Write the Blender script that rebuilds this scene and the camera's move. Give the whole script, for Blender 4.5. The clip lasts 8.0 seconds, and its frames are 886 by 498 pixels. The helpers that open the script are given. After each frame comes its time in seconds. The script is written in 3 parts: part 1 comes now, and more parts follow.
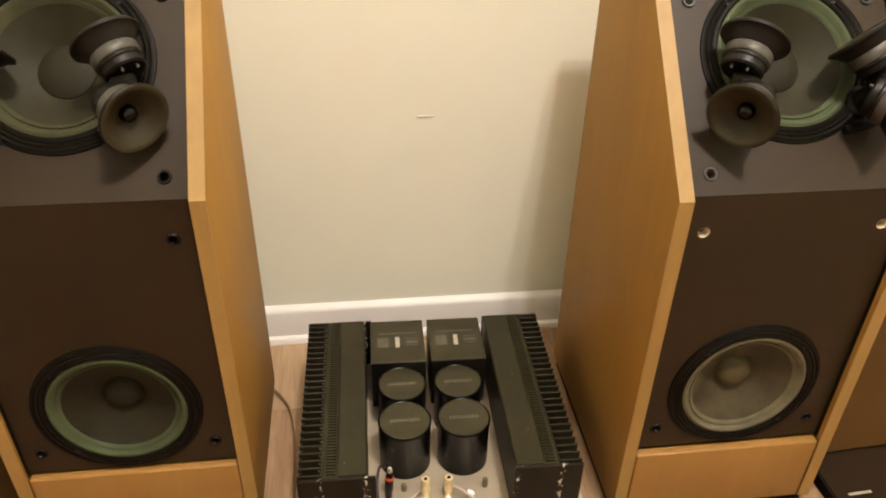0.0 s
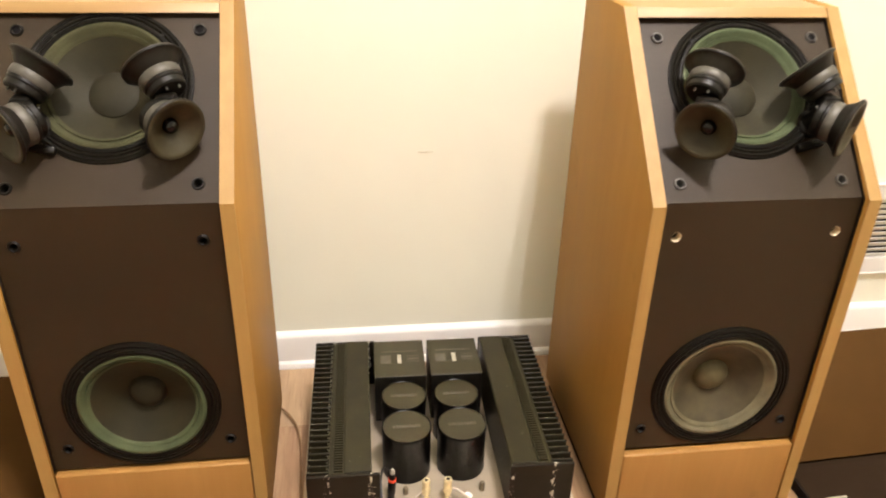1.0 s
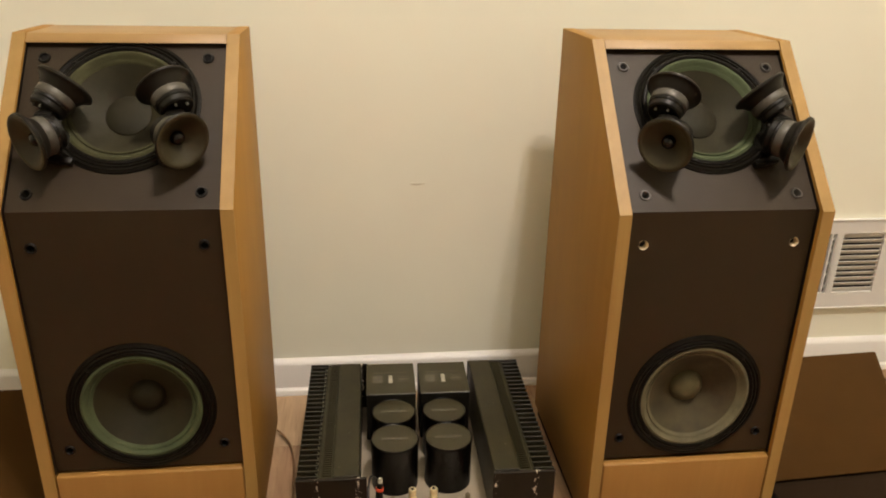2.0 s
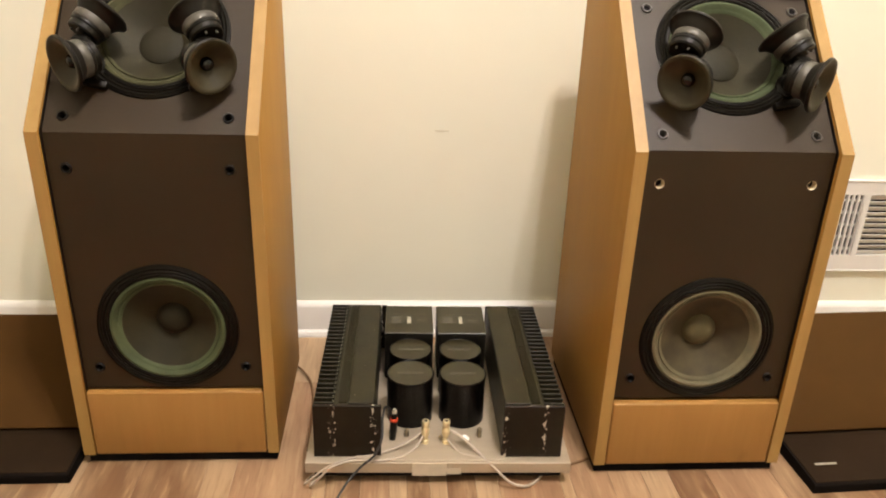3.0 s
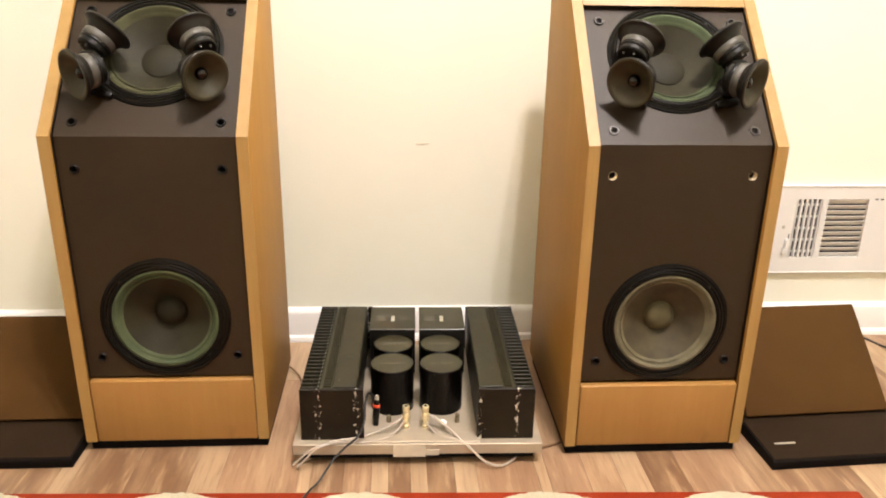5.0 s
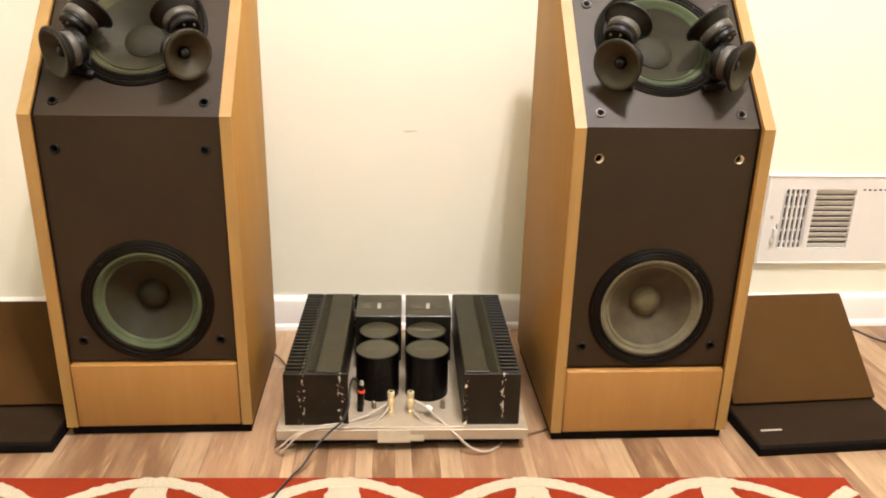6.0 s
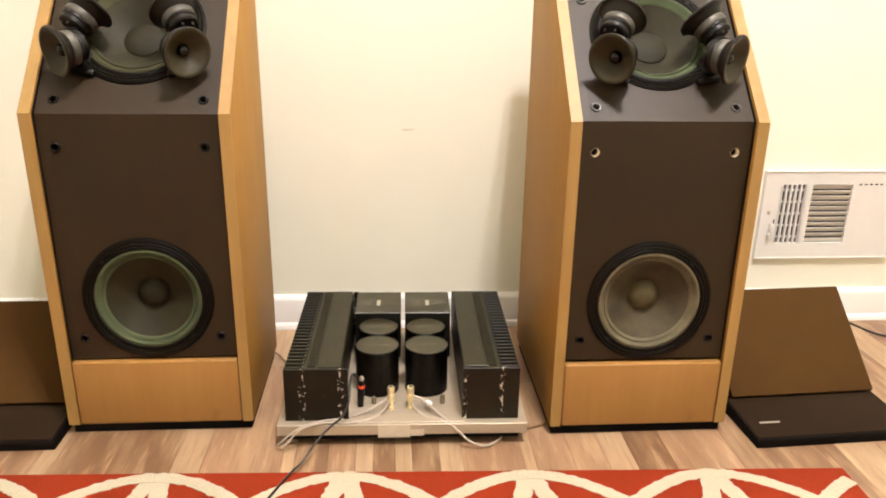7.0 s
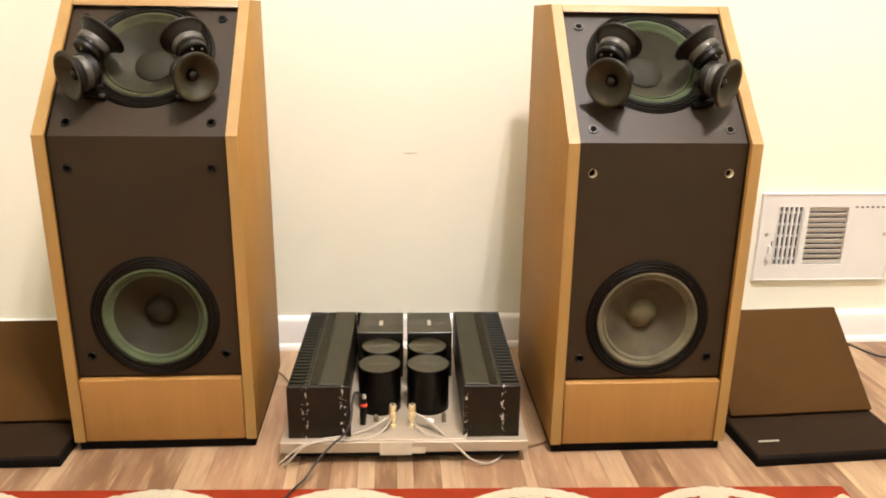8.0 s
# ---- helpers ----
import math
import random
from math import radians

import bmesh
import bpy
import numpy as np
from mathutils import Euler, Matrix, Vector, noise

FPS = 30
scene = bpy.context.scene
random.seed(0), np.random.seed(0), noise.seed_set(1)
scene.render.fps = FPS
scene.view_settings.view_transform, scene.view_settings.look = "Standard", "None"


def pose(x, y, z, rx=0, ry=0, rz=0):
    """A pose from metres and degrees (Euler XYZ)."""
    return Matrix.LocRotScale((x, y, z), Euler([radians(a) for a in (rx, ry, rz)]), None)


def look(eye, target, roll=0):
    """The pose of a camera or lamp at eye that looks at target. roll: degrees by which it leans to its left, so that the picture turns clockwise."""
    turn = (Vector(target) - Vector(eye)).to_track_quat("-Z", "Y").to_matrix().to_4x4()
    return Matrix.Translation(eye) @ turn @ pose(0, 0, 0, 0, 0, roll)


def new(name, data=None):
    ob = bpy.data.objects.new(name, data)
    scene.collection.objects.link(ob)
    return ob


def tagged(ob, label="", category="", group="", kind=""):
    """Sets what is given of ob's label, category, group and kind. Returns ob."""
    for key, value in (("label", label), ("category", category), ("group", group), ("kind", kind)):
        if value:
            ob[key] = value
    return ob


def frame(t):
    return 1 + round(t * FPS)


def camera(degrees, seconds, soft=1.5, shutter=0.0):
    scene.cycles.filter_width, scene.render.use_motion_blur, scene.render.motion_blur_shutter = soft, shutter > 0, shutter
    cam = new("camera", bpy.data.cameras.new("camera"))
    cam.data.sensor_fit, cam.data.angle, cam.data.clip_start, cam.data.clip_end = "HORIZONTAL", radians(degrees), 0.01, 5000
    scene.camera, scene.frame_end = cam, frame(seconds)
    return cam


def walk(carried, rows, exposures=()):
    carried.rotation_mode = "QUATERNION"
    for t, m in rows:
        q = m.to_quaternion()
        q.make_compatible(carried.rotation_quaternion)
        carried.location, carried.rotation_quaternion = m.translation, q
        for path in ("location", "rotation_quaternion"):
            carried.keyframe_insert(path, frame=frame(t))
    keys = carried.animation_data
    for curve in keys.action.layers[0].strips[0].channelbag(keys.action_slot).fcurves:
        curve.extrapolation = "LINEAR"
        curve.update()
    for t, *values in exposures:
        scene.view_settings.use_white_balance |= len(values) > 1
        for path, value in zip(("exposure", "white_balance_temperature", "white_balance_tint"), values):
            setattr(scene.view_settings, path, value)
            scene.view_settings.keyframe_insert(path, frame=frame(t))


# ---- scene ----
cam = camera(60.9, 8.0, soft=1.9, shutter=0.4)
PATH = [
    (0, (0.027, -0.015, 1.035), (0.249, 1.642, -0.062), 1.3),
    (0.5, (0.009, -0.072, 1.012), (0.225, 1.623, -0.027), 1.5),
    (1, (0.001, -0.157, 1.008), (0.247, 1.599, 0.083), 1.5),
    (1.2, (0.0, -0.189, 1.003), (0.284, 1.589, 0.133), 1.6),
    (2.3, (0.043, -0.296, 0.93), (0.234, 1.556, 0.201), 1.3),
    (2.5, (0.048, -0.306, 0.92), (0.22, 1.538, 0.165), 1.5),
    (3, (0.049, -0.332, 0.889), (0.188, 1.502, 0.104), 2.0),
    (3.5, (0.07, -0.38, 0.883), (0.221, 1.446, 0.081), 1.5),
    (4, (0.085, -0.432, 0.876), (0.212, 1.422, 0.138), 1.5),
    (4.5, (0.089, -0.463, 0.862), (0.205, 1.413, 0.179), 0.9),
    (6, (0.108, -0.471, 0.81), (0.252, 1.409, 0.144), 1.4),
    (6.5, (0.11, -0.469, 0.801), (0.255, 1.406, 0.12), 1.4),
    (7, (0.111, -0.486, 0.796), (0.254, 1.399, 0.143), 0.9),
    (7.5, (0.119, -0.503, 0.794), (0.254, 1.395, 0.179), 0.6),
    (8, (0.114, -0.516, 0.789), (0.247, 1.393, 0.207), 0.8),
]
EXPOSURES = [(0.0, -0.30, 7000, 11), (0.5, 0.05, 6800, 11), (1.0, 0.17, 6550, 12), (1.2, -0.30, 6800, 11), (2.3, -0.72, 7100, 11), (2.5, -0.72, 7100, 11),
             (3.0, -0.14, 6750, 12), (3.5, 0.21, 6450, 13), (8.0, 0.19, 6450, 13)]
walk(cam, [(t, look(eye, target, roll)) for t, eye, target, roll in PATH], EXPOSURES)

# ---- light: two warm bulbs of a ceiling fixture, in a closed room ----
world = bpy.data.worlds.new("world")
scene.world = world
world.use_nodes = True
world.node_tree.nodes["Background"].inputs[0].default_value = (0.05, 0.045, 0.04, 1)
world.node_tree.nodes["Background"].inputs[1].default_value = 0.3
WATTS = 182.0
for bx, by in ((0.700, -0.250), (0.545, -0.380)):
    bulb = bpy.data.lights.new("ceiling_bulb", "POINT")
    bulb.energy, bulb.color, bulb.shadow_soft_size = WATTS, (1.0, 0.95, 0.95), 0.045
    lamp = new("ceiling_bulb", bulb)
    lamp.location = (bx, by, 3.40)


# ---- materials ----
class Nodes:
    """A small helper for node materials."""

    def __init__(self, name, rough=0.5, metal=0.0, spec=0.5):
        self.mat = bpy.data.materials.new(name)
        self.mat.use_nodes = True
        self.tree = self.mat.node_tree
        self.bsdf = self.tree.nodes["Principled BSDF"]
        self.bsdf.inputs["Roughness"].default_value = rough
        self.bsdf.inputs["Metallic"].default_value = metal
        self.bsdf.inputs["Specular IOR Level"].default_value = spec
        self.coord = self.tree.nodes.new("ShaderNodeTexCoord")

    def link(self, a, b):
        self.tree.links.new(a, b)

    def noise(self, scale, stretch=(1, 1, 1), detail=4.0, rough=0.55):
        mp = self.tree.nodes.new("ShaderNodeMapping")
        mp.inputs["Scale"].default_value = stretch
        self.link(self.coord.outputs["Object"], mp.inputs["Vector"])
        n = self.tree.nodes.new("ShaderNodeTexNoise")
        n.inputs["Scale"].default_value = scale
        n.inputs["Detail"].default_value = detail
        n.inputs["Roughness"].default_value = rough
        self.link(mp.outputs[0], n.inputs["Vector"])
        return n.outputs["Fac"]

    def ramp(self, fac, stops):
        r = self.tree.nodes.new("ShaderNodeValToRGB")
        els = r.color_ramp.elements
        while len(els) < len(stops):
            els.new(0.5)
        for el, (p, c) in zip(els, stops):
            el.position = p
            el.color = (*c, 1)
        self.link(fac, r.inputs["Fac"])
        return r.outputs["Color"]

    def mix(self, fac, a, b, mode="MIX"):
        m = self.tree.nodes.new("ShaderNodeMix")
        m.data_type, m.blend_type = "RGBA", mode
        for sock, v in ((m.inputs[0], fac), (m.inputs[6], a), (m.inputs[7], b)):
            if isinstance(v, (int, float)):
                sock.default_value = v
            elif isinstance(v, tuple):
                sock.default_value = (*v, 1)
            else:
                self.link(v, sock)
        return m.outputs[2]

    def math(self, op, a, b=0.0):
        m = self.tree.nodes.new("ShaderNodeMath")
        m.operation = op
        for sock, v in zip(m.inputs, (a, b)):
            if isinstance(v, (int, float)):
                sock.default_value = v
            else:
                self.link(v, sock)
        return m.outputs[0]

    def ramp_fac(self, fac, lo, hi):
        mr = self.tree.nodes.new("ShaderNodeMapRange")
        mr.inputs["From Min"].default_value, mr.inputs["From Max"].default_value = lo, hi
        self.link(fac, mr.inputs["Value"])
        return mr.outputs[0]

    def color(self, v):
        if isinstance(v, tuple):
            self.bsdf.inputs["Base Color"].default_value = (*v, 1)
        else:
            self.link(v, self.bsdf.inputs["Base Color"])

    def rough(self, fac, lo, hi):
        mr = self.tree.nodes.new("ShaderNodeMapRange")
        mr.inputs["To Min"].default_value, mr.inputs["To Max"].default_value = lo, hi
        self.link(fac, mr.inputs["Value"])
        self.link(mr.outputs[0], self.bsdf.inputs["Roughness"])

    def bump(self, fac, strength, dist=0.001):
        b = self.tree.nodes.new("ShaderNodeBump")
        b.inputs["Strength"].default_value = strength
        b.inputs["Distance"].default_value = dist
        self.link(fac, b.inputs["Height"])
        self.link(b.outputs[0], self.bsdf.inputs["Normal"])


def speckled(name, base, vary=0.25, scale=40.0, rough=0.5, metal=0.0, spec=0.5, bump=0.1, fine=300.0, stretch=(1, 1, 1)):
    """A surface of one colour with soft blotches and fine relief."""
    m = Nodes(name, rough, metal, spec)
    lo = tuple(c * (1 - vary) for c in base)
    hi = tuple(min(1.0, c * (1 + vary)) for c in base)
    m.color(m.ramp(m.noise(scale, stretch), [(0.3, lo), (0.7, hi)]))
    g = m.noise(fine, stretch, 2.0)
    m.rough(g, max(0.02, rough - 0.08), min(1.0, rough + 0.08))
    if bump:
        m.bump(g, bump)
    return m.mat


def veneer(name, dark, mid, light, along="z", gloss=0.46, spec=0.25):
    """Lacquered wood veneer with long grain, pores and a few blotches."""
    m = Nodes(name, gloss, 0.0, spec)
    st = {"z": (1, 1, 0.07), "x": (0.07, 1, 1)}[along]
    grain = m.noise(55, st, 6.0, 0.6)
    broad = m.noise(5, st, 3.0)
    pores = m.noise(420, st, 2.0)
    c = m.ramp(grain, [(0.25, dark), (0.5, mid), (0.78, light)])
    c = m.mix(m.math("MULTIPLY", broad, 0.25), c, tuple(v * 0.72 for v in mid))
    c = m.mix(m.math("MULTIPLY", m.ramp_fac(pores, 0.62, 0.75), 0.22), c, dark)
    blotch = m.noise(9, (1, 1, 0.35), 4.0)
    c = m.mix(m.math("MULTIPLY", m.ramp_fac(blotch, 0.5, 0.75), 0.30), c, tuple(v * 0.70 for v in mid))
    c = m.mix(m.math("MULTIPLY", m.ramp_fac(blotch, 0.45, 0.25), 0.25), c, tuple(v * 1.18 for v in light))
    knots = m.ramp_fac(m.noise(16, (1, 1, 0.5), 3.0), 0.66, 0.8)
    c = m.mix(m.math("MULTIPLY", knots, 0.4), c, tuple(v * 0.6 for v in dark))
    m.color(c)
    m.rough(grain, gloss - 0.05, gloss + 0.08)
    m.bump(pores, 0.06, 0.0005)
    return m.mat


def scuffed(name, base, chip, amount=0.64, rough=0.4, spec=0.4, seams=()):
    """Black lacquered metal with pale chips, thicker along the given seams (distances from the middle line)."""
    m = Nodes(name, rough, 0.0, spec)
    near = 0.0
    if seams:
        sep = m.tree.nodes.new("ShaderNodeSeparateXYZ")
        m.link(m.coord.outputs["Object"], sep.inputs[0])
        side = m.math("ABSOLUTE", sep.outputs[0])
        for at in seams:
            near = m.math("MAXIMUM", near, m.ramp_fac(m.math("ABSOLUTE", m.math("SUBTRACT", side, at)), 0.012, 0.001))
    fine = m.noise(260, (1, 1, 1), 2.0)
    grains = m.math("ADD", m.noise(125, (1, 1, 0.6), 5.0, 0.7), m.math("MULTIPLY", near, 0.125))
    chips = m.ramp_fac(grains, amount, amount + 0.04)
    c = m.ramp(m.noise(22), [(0.3, tuple(v * 0.7 for v in base)), (0.75, tuple(v * 1.5 for v in base))])
    m.color(m.mix(chips, c, chip))
    m.rough(fine, rough - 0.1, rough + 0.12)
    m.bump(fine, 0.08, 0.0005)
    return m.mat


def wall_paint(name, base):
    m = Nodes(name, 0.62, 0.0, 0.25)
    big = m.noise(2.2, (1, 1, 1), 3.0)
    orange_peel = m.noise(160, (1, 1, 1), 3.0)
    m.color(m.ramp(big, [(0.3, tuple(v * 0.965 for v in base)), (0.7, tuple(min(1, v * 1.02) for v in base))]))
    m.bump(orange_peel, 0.12, 0.0008)
    return m.mat


def plank_wood(name, stops, figure):
    """Printed laminate staves; stops: the range of their tones, figure: how strong the grain is."""
    m = Nodes(name, 0.38, 0.0, 0.4)
    info = m.tree.nodes.new("ShaderNodeObjectInfo")
    geo = m.tree.nodes.new("ShaderNodeNewGeometry")
    pick = m.math("FRACT", m.math("ADD", info.outputs["Random"], geo.outputs["Random Per Island"]))
    tone = m.ramp(pick, stops)
    shift = m.tree.nodes.new("ShaderNodeVectorMath")
    shift.operation = "ADD"
    comb = m.tree.nodes.new("ShaderNodeCombineXYZ")
    m.link(m.math("MULTIPLY", pick, 37.0), comb.inputs[0])
    m.link(m.coord.outputs["Object"], shift.inputs[0])
    m.link(comb.outputs[0], shift.inputs[1])

    def grain(scale, stretch, detail):
        mp = m.tree.nodes.new("ShaderNodeMapping")
        mp.inputs["Scale"].default_value = stretch
        m.link(shift.outputs[0], mp.inputs["Vector"])
        n = m.tree.nodes.new("ShaderNodeTexNoise")
        n.inputs["Scale"].default_value, n.inputs["Detail"].default_value = scale, detail
        m.link(mp.outputs[0], n.inputs["Vector"])
        return n.outputs["Fac"]

    g = grain(30, (1, 0.06, 1), 5.0)
    blotch = grain(13, (1, 0.30, 1), 5.0)
    pale = grain(15, (1, 0.24, 1), 5.0)
    c = m.mix(m.math("MULTIPLY", m.ramp_fac(g, 0.42, 0.75), 0.55 * figure), tone, (0.115, 0.062, 0.033))
    c = m.mix(m.math("MULTIPLY", m.ramp_fac(blotch, 0.42, 0.72), 0.6 * figure), c, (0.165, 0.090, 0.045))
    c = m.mix(m.math("MULTIPLY", m.ramp_fac(pale, 0.47, 0.62), 0.45), c, (0.42, 0.275, 0.155))
    streak = grain(62, (1, 0.13, 1), 4.0)
    c = m.mix(m.math("MULTIPLY", m.ramp_fac(streak, 0.55, 0.70), 0.60 * figure), c, (0.15, 0.075, 0.036))
    c = m.mix(m.math("MULTIPLY", m.ramp_fac(streak, 0.47, 0.33), 0.45), c, (0.50, 0.345, 0.20))
    fine = grain(210, (1, 0.05, 1), 3.0)
    c = m.mix(m.math("MULTIPLY", m.ramp_fac(fine, 0.52, 0.72), 0.35), c, (0.13, 0.065, 0.03))
    knots = m.ramp_fac(grain(11, (1, 0.55, 1), 1.0), 0.70, 0.80)
    c = m.mix(m.math("MULTIPLY", knots, 0.65), c, (0.085, 0.042, 0.02))
    m.color(c)
    m.rough(g, 0.32, 0.48)
    m.bump(g, 0.05, 0.0006)
    return m.mat


def pile(name, base, vary):
    """Short cut carpet pile."""
    m = Nodes(name, 0.95, 0.0, 0.1)
    tuft = m.noise(420, (1, 1, 1), 3.0)
    big = m.noise(16, (1, 1, 1), 4.0)
    c = m.ramp(tuft, [(0.3, tuple(v * (1 - vary) for v in base)), (0.7, tuple(min(1, v * (1 + vary * 0.5)) for v in base))])
    c = m.mix(m.math("MULTIPLY", big, 0.3), c, tuple(v * 0.7 for v in base))
    m.color(c)
    m.bump(tuft, 0.7, 0.002)
    return m.mat


MAPLE = veneer("maple_veneer", (0.312, 0.156, 0.030), (0.335, 0.171, 0.036), (0.358, 0.187, 0.043), "z", 0.5, 0.14)
KICK = veneer("maple_kick_veneer", (0.292, 0.144, 0.036), (0.314, 0.158, 0.042), (0.336, 0.172, 0.048), "z", 0.46, 0.3)
# edge tones: veneer made paler to paint the glare on raked edges
EDGE = veneer("maple_edge_band", (0.290, 0.163, 0.042), (0.325, 0.188, 0.052), (0.365, 0.217, 0.065), "z", 0.48, 0.55)
EDGE_X = veneer("maple_edge_cross", (0.305, 0.175, 0.060), (0.340, 0.203, 0.074), (0.380, 0.234, 0.090), "x", 0.48, 0.55)
BAFFLE = speckled("baffle_vinyl", (0.0205, 0.0112, 0.0034), 0.12, 6, 0.48, 0, 0.30, 0.2, 700)
RUBBER = speckled("black_frame", (0.0042, 0.0032, 0.0018), 0.3, 30, 0.46, 0, 0.085, 0.05, 300)
FOAM_OLIVE = speckled("olive_foam_surround", (0.043, 0.041, 0.018), 0.25, 25, 0.8, 0, 0.2, 0.3, 500)
FOAM_GREEN = speckled("green_foam_surround", (0.050, 0.064, 0.028), 0.25, 25, 0.75, 0, 0.3, 0.3, 500)
FOAM_GREY = speckled("grey_foam_surround", (0.106, 0.092, 0.052), 0.25, 25, 0.75, 0, 0.3, 0.3, 500)
PAPER_DARK = speckled("dark_paper_cone", (0.0175, 0.0140, 0.0050), 0.35, 12, 0.6, 0, 0.24, 0.25, 500)
PAPER_PALE = speckled("dusty_paper_cone", (0.047, 0.0365, 0.0175), 0.42, 16, 0.6, 0, 0.3, 0.25, 500)
CAP_DARK = speckled("dark_dust_cap", (0.0145, 0.0115, 0.0042), 0.2, 25, 0.65, 0, 0.2, 0.2, 500)
CAP_TAN = speckled("tan_dust_cap", (0.080, 0.066, 0.029), 0.3, 25, 0.6, 0, 0.35, 0.2, 500)
TWEETER_CONE = speckled("tweeter_paper_cone", (0.026, 0.0205, 0.0085), 0.2, 30, 0.5, 0, 0.3, 0.15, 600)
TWEETER_FRAME = speckled("tweeter_frame", (0.0075, 0.0055, 0.0032), 0.25, 30, 0.5, 0, 0.2, 0.1, 400)
MAGNET = speckled("grey_magnet_steel", (0.072, 0.066, 0.054), 0.3, 40, 0.5, 0.3, 0.4, 0.1, 300)
PITCH = speckled("black_plastic", (0.0044, 0.0034, 0.0020), 0.3, 30, 0.45, 0, 0.22, 0.05, 300)
GLOSS = speckled("glossy_dome", (0.004, 0.0035, 0.003), 0.1, 30, 0.14, 0, 0.35, 0.0, 300)
# near-black for painted shade: in holes, under the plate and the cabinets
SHADE_BLACK = speckled("shade_black", (0.006, 0.005, 0.005), 0.1, 30, 0.9, 0, 0.1, 0.0, 300)
BARE = speckled("bare_chipboard", (0.74, 0.62, 0.42), 0.2, 200, 0.8, 0, 0.2, 0.3, 500)
SOCKET_GREY = speckled("grey_grommet", (0.07, 0.063, 0.056), 0.2, 60, 0.35, 0.3, 0.5, 0.05, 300)
AMP_BLACK = scuffed("black_anodised_metal", (0.0155, 0.0124, 0.0034), (0.5, 0.46, 0.38), 0.69, 0.42, 0.32)
AMP_FRONT = scuffed("chipped_black_metal", (0.0095, 0.0060, 0.0026), (0.60, 0.55, 0.45), 0.672, 0.45, 0.2, (0.113, 0.181))
FIN = scuffed("chipped_fin_metal", (0.0120, 0.0096, 0.0032), (0.56, 0.52, 0.42), 0.618, 0.45, 0.3)
# tops paler than the sleeves: the wall's reflection is in this colour
TOP_SHEEN = speckled("capacitor_top", (0.0240, 0.0192, 0.0062), 0.12, 30, 0.32, 0, 0.42, 0.1, 300)
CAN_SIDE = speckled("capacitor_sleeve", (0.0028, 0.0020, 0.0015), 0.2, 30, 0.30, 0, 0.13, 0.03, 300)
PRINT = speckled("grey_print", (0.085, 0.076, 0.055), 0.15, 90, 0.6, 0, 0.3, 0.0, 300)
PRINT_PALE = speckled("pale_print", (0.36, 0.33, 0.26), 0.15, 90, 0.6, 0, 0.3, 0.0, 300)
ALU = speckled("brushed_aluminium", (0.45, 0.375, 0.28), 0.08, 30, 0.40, 0.4, 0.5, 0.1, 300, (0.1, 1, 1))
TAPE = speckled("masking_tape", (0.56, 0.485, 0.37), 0.08, 40, 0.7, 0, 0.3, 0.15, 300)
BRASS = speckled("gold_plated_brass", (0.84, 0.72, 0.45), 0.1, 80, 0.36, 0.7, 0.5, 0.05, 300)
STEEL = speckled("nickel_steel", (0.55, 0.53, 0.48), 0.1, 80, 0.3, 1.0, 0.5, 0.05, 300)
# nickel whitened so that a specular glint is in the colour
GLINT = speckled("nickel_glint", (0.88, 0.86, 0.80), 0.05, 80, 0.3, 0.3, 0.6, 0.0, 300)
PEG = speckled("tan_plastic", (0.16, 0.125, 0.075), 0.15, 80, 0.5, 0, 0.4, 0.05, 300)
RED = speckled("red_band", (0.62, 0.06, 0.02), 0.1, 80, 0.4, 0, 0.5, 0.0, 300)
WHITE_WIRE = speckled("clear_white_wire", (0.42, 0.345, 0.275), 0.15, 60, 0.35, 0, 0.5, 0.05, 300)
COPPER_WIRE = speckled("brown_wire", (0.20, 0.11, 0.05), 0.2, 60, 0.4, 0, 0.5, 0.05, 300)
BLACK_WIRE = speckled("black_wire", (0.016, 0.014, 0.013), 0.2, 60, 0.4, 0, 0.5, 0.05, 300)
CLOTH_BROWN = speckled("brown_grille_cloth", (0.0535, 0.0238, 0.0046), 0.10, 9, 0.85, 0, 0.12, 0.35, 900)
CLOTH_BLACK = speckled("black_grille_frame", (0.0040, 0.0026, 0.0018), 0.15, 14, 0.8, 0, 0.08, 0.3, 700)
# darker copy of the brown cloth, painting shade on the flat panel
CLOTH_SHADED = speckled("shaded_grille_cloth", (0.0165, 0.0085, 0.0034), 0.12, 9, 0.85, 0, 0.1, 0.35, 900)
LINER = speckled("dark_brown_paint", (0.0085, 0.0052, 0.0028), 0.15, 30, 0.6, 0, 0.15, 0.05, 300)
WALL = wall_paint("cream_wall_paint", (0.865, 0.858, 0.715))
CEILING = wall_paint("white_ceiling_paint", (0.80, 0.78, 0.72))
TRIM = speckled("white_trim_paint", (0.78, 0.76, 0.71), 0.03, 6, 0.4, 0, 0.4, 0.05, 200)
VENT = speckled("white_enamel", (0.73, 0.715, 0.675), 0.03, 8, 0.4, 0, 0.4, 0.05, 200)
# near-black for shade painted behind the vent's gaps; also under the staves
GAP_SHADE = speckled("gap_shade", (0.0085, 0.0055, 0.0030), 0.2, 20, 0.8, 0, 0.1, 0.0, 200)
SCUFF = speckled("wall_scuff", (0.70, 0.67, 0.53), 0.08, 120, 0.7, 0, 0.2, 0.0, 200)
FLOOR_DARK = plank_wood("walnut_laminate", [(0.0, (0.160, 0.080, 0.038)), (0.5, (0.190, 0.099, 0.050)), (1.0, (0.220, 0.118, 0.062))], 0.8)
FLOOR_MID = plank_wood("tan_laminate", [(0.0, (0.255, 0.142, 0.076)), (0.5, (0.290, 0.167, 0.093)), (1.0, (0.33, 0.197, 0.112))], 0.6)
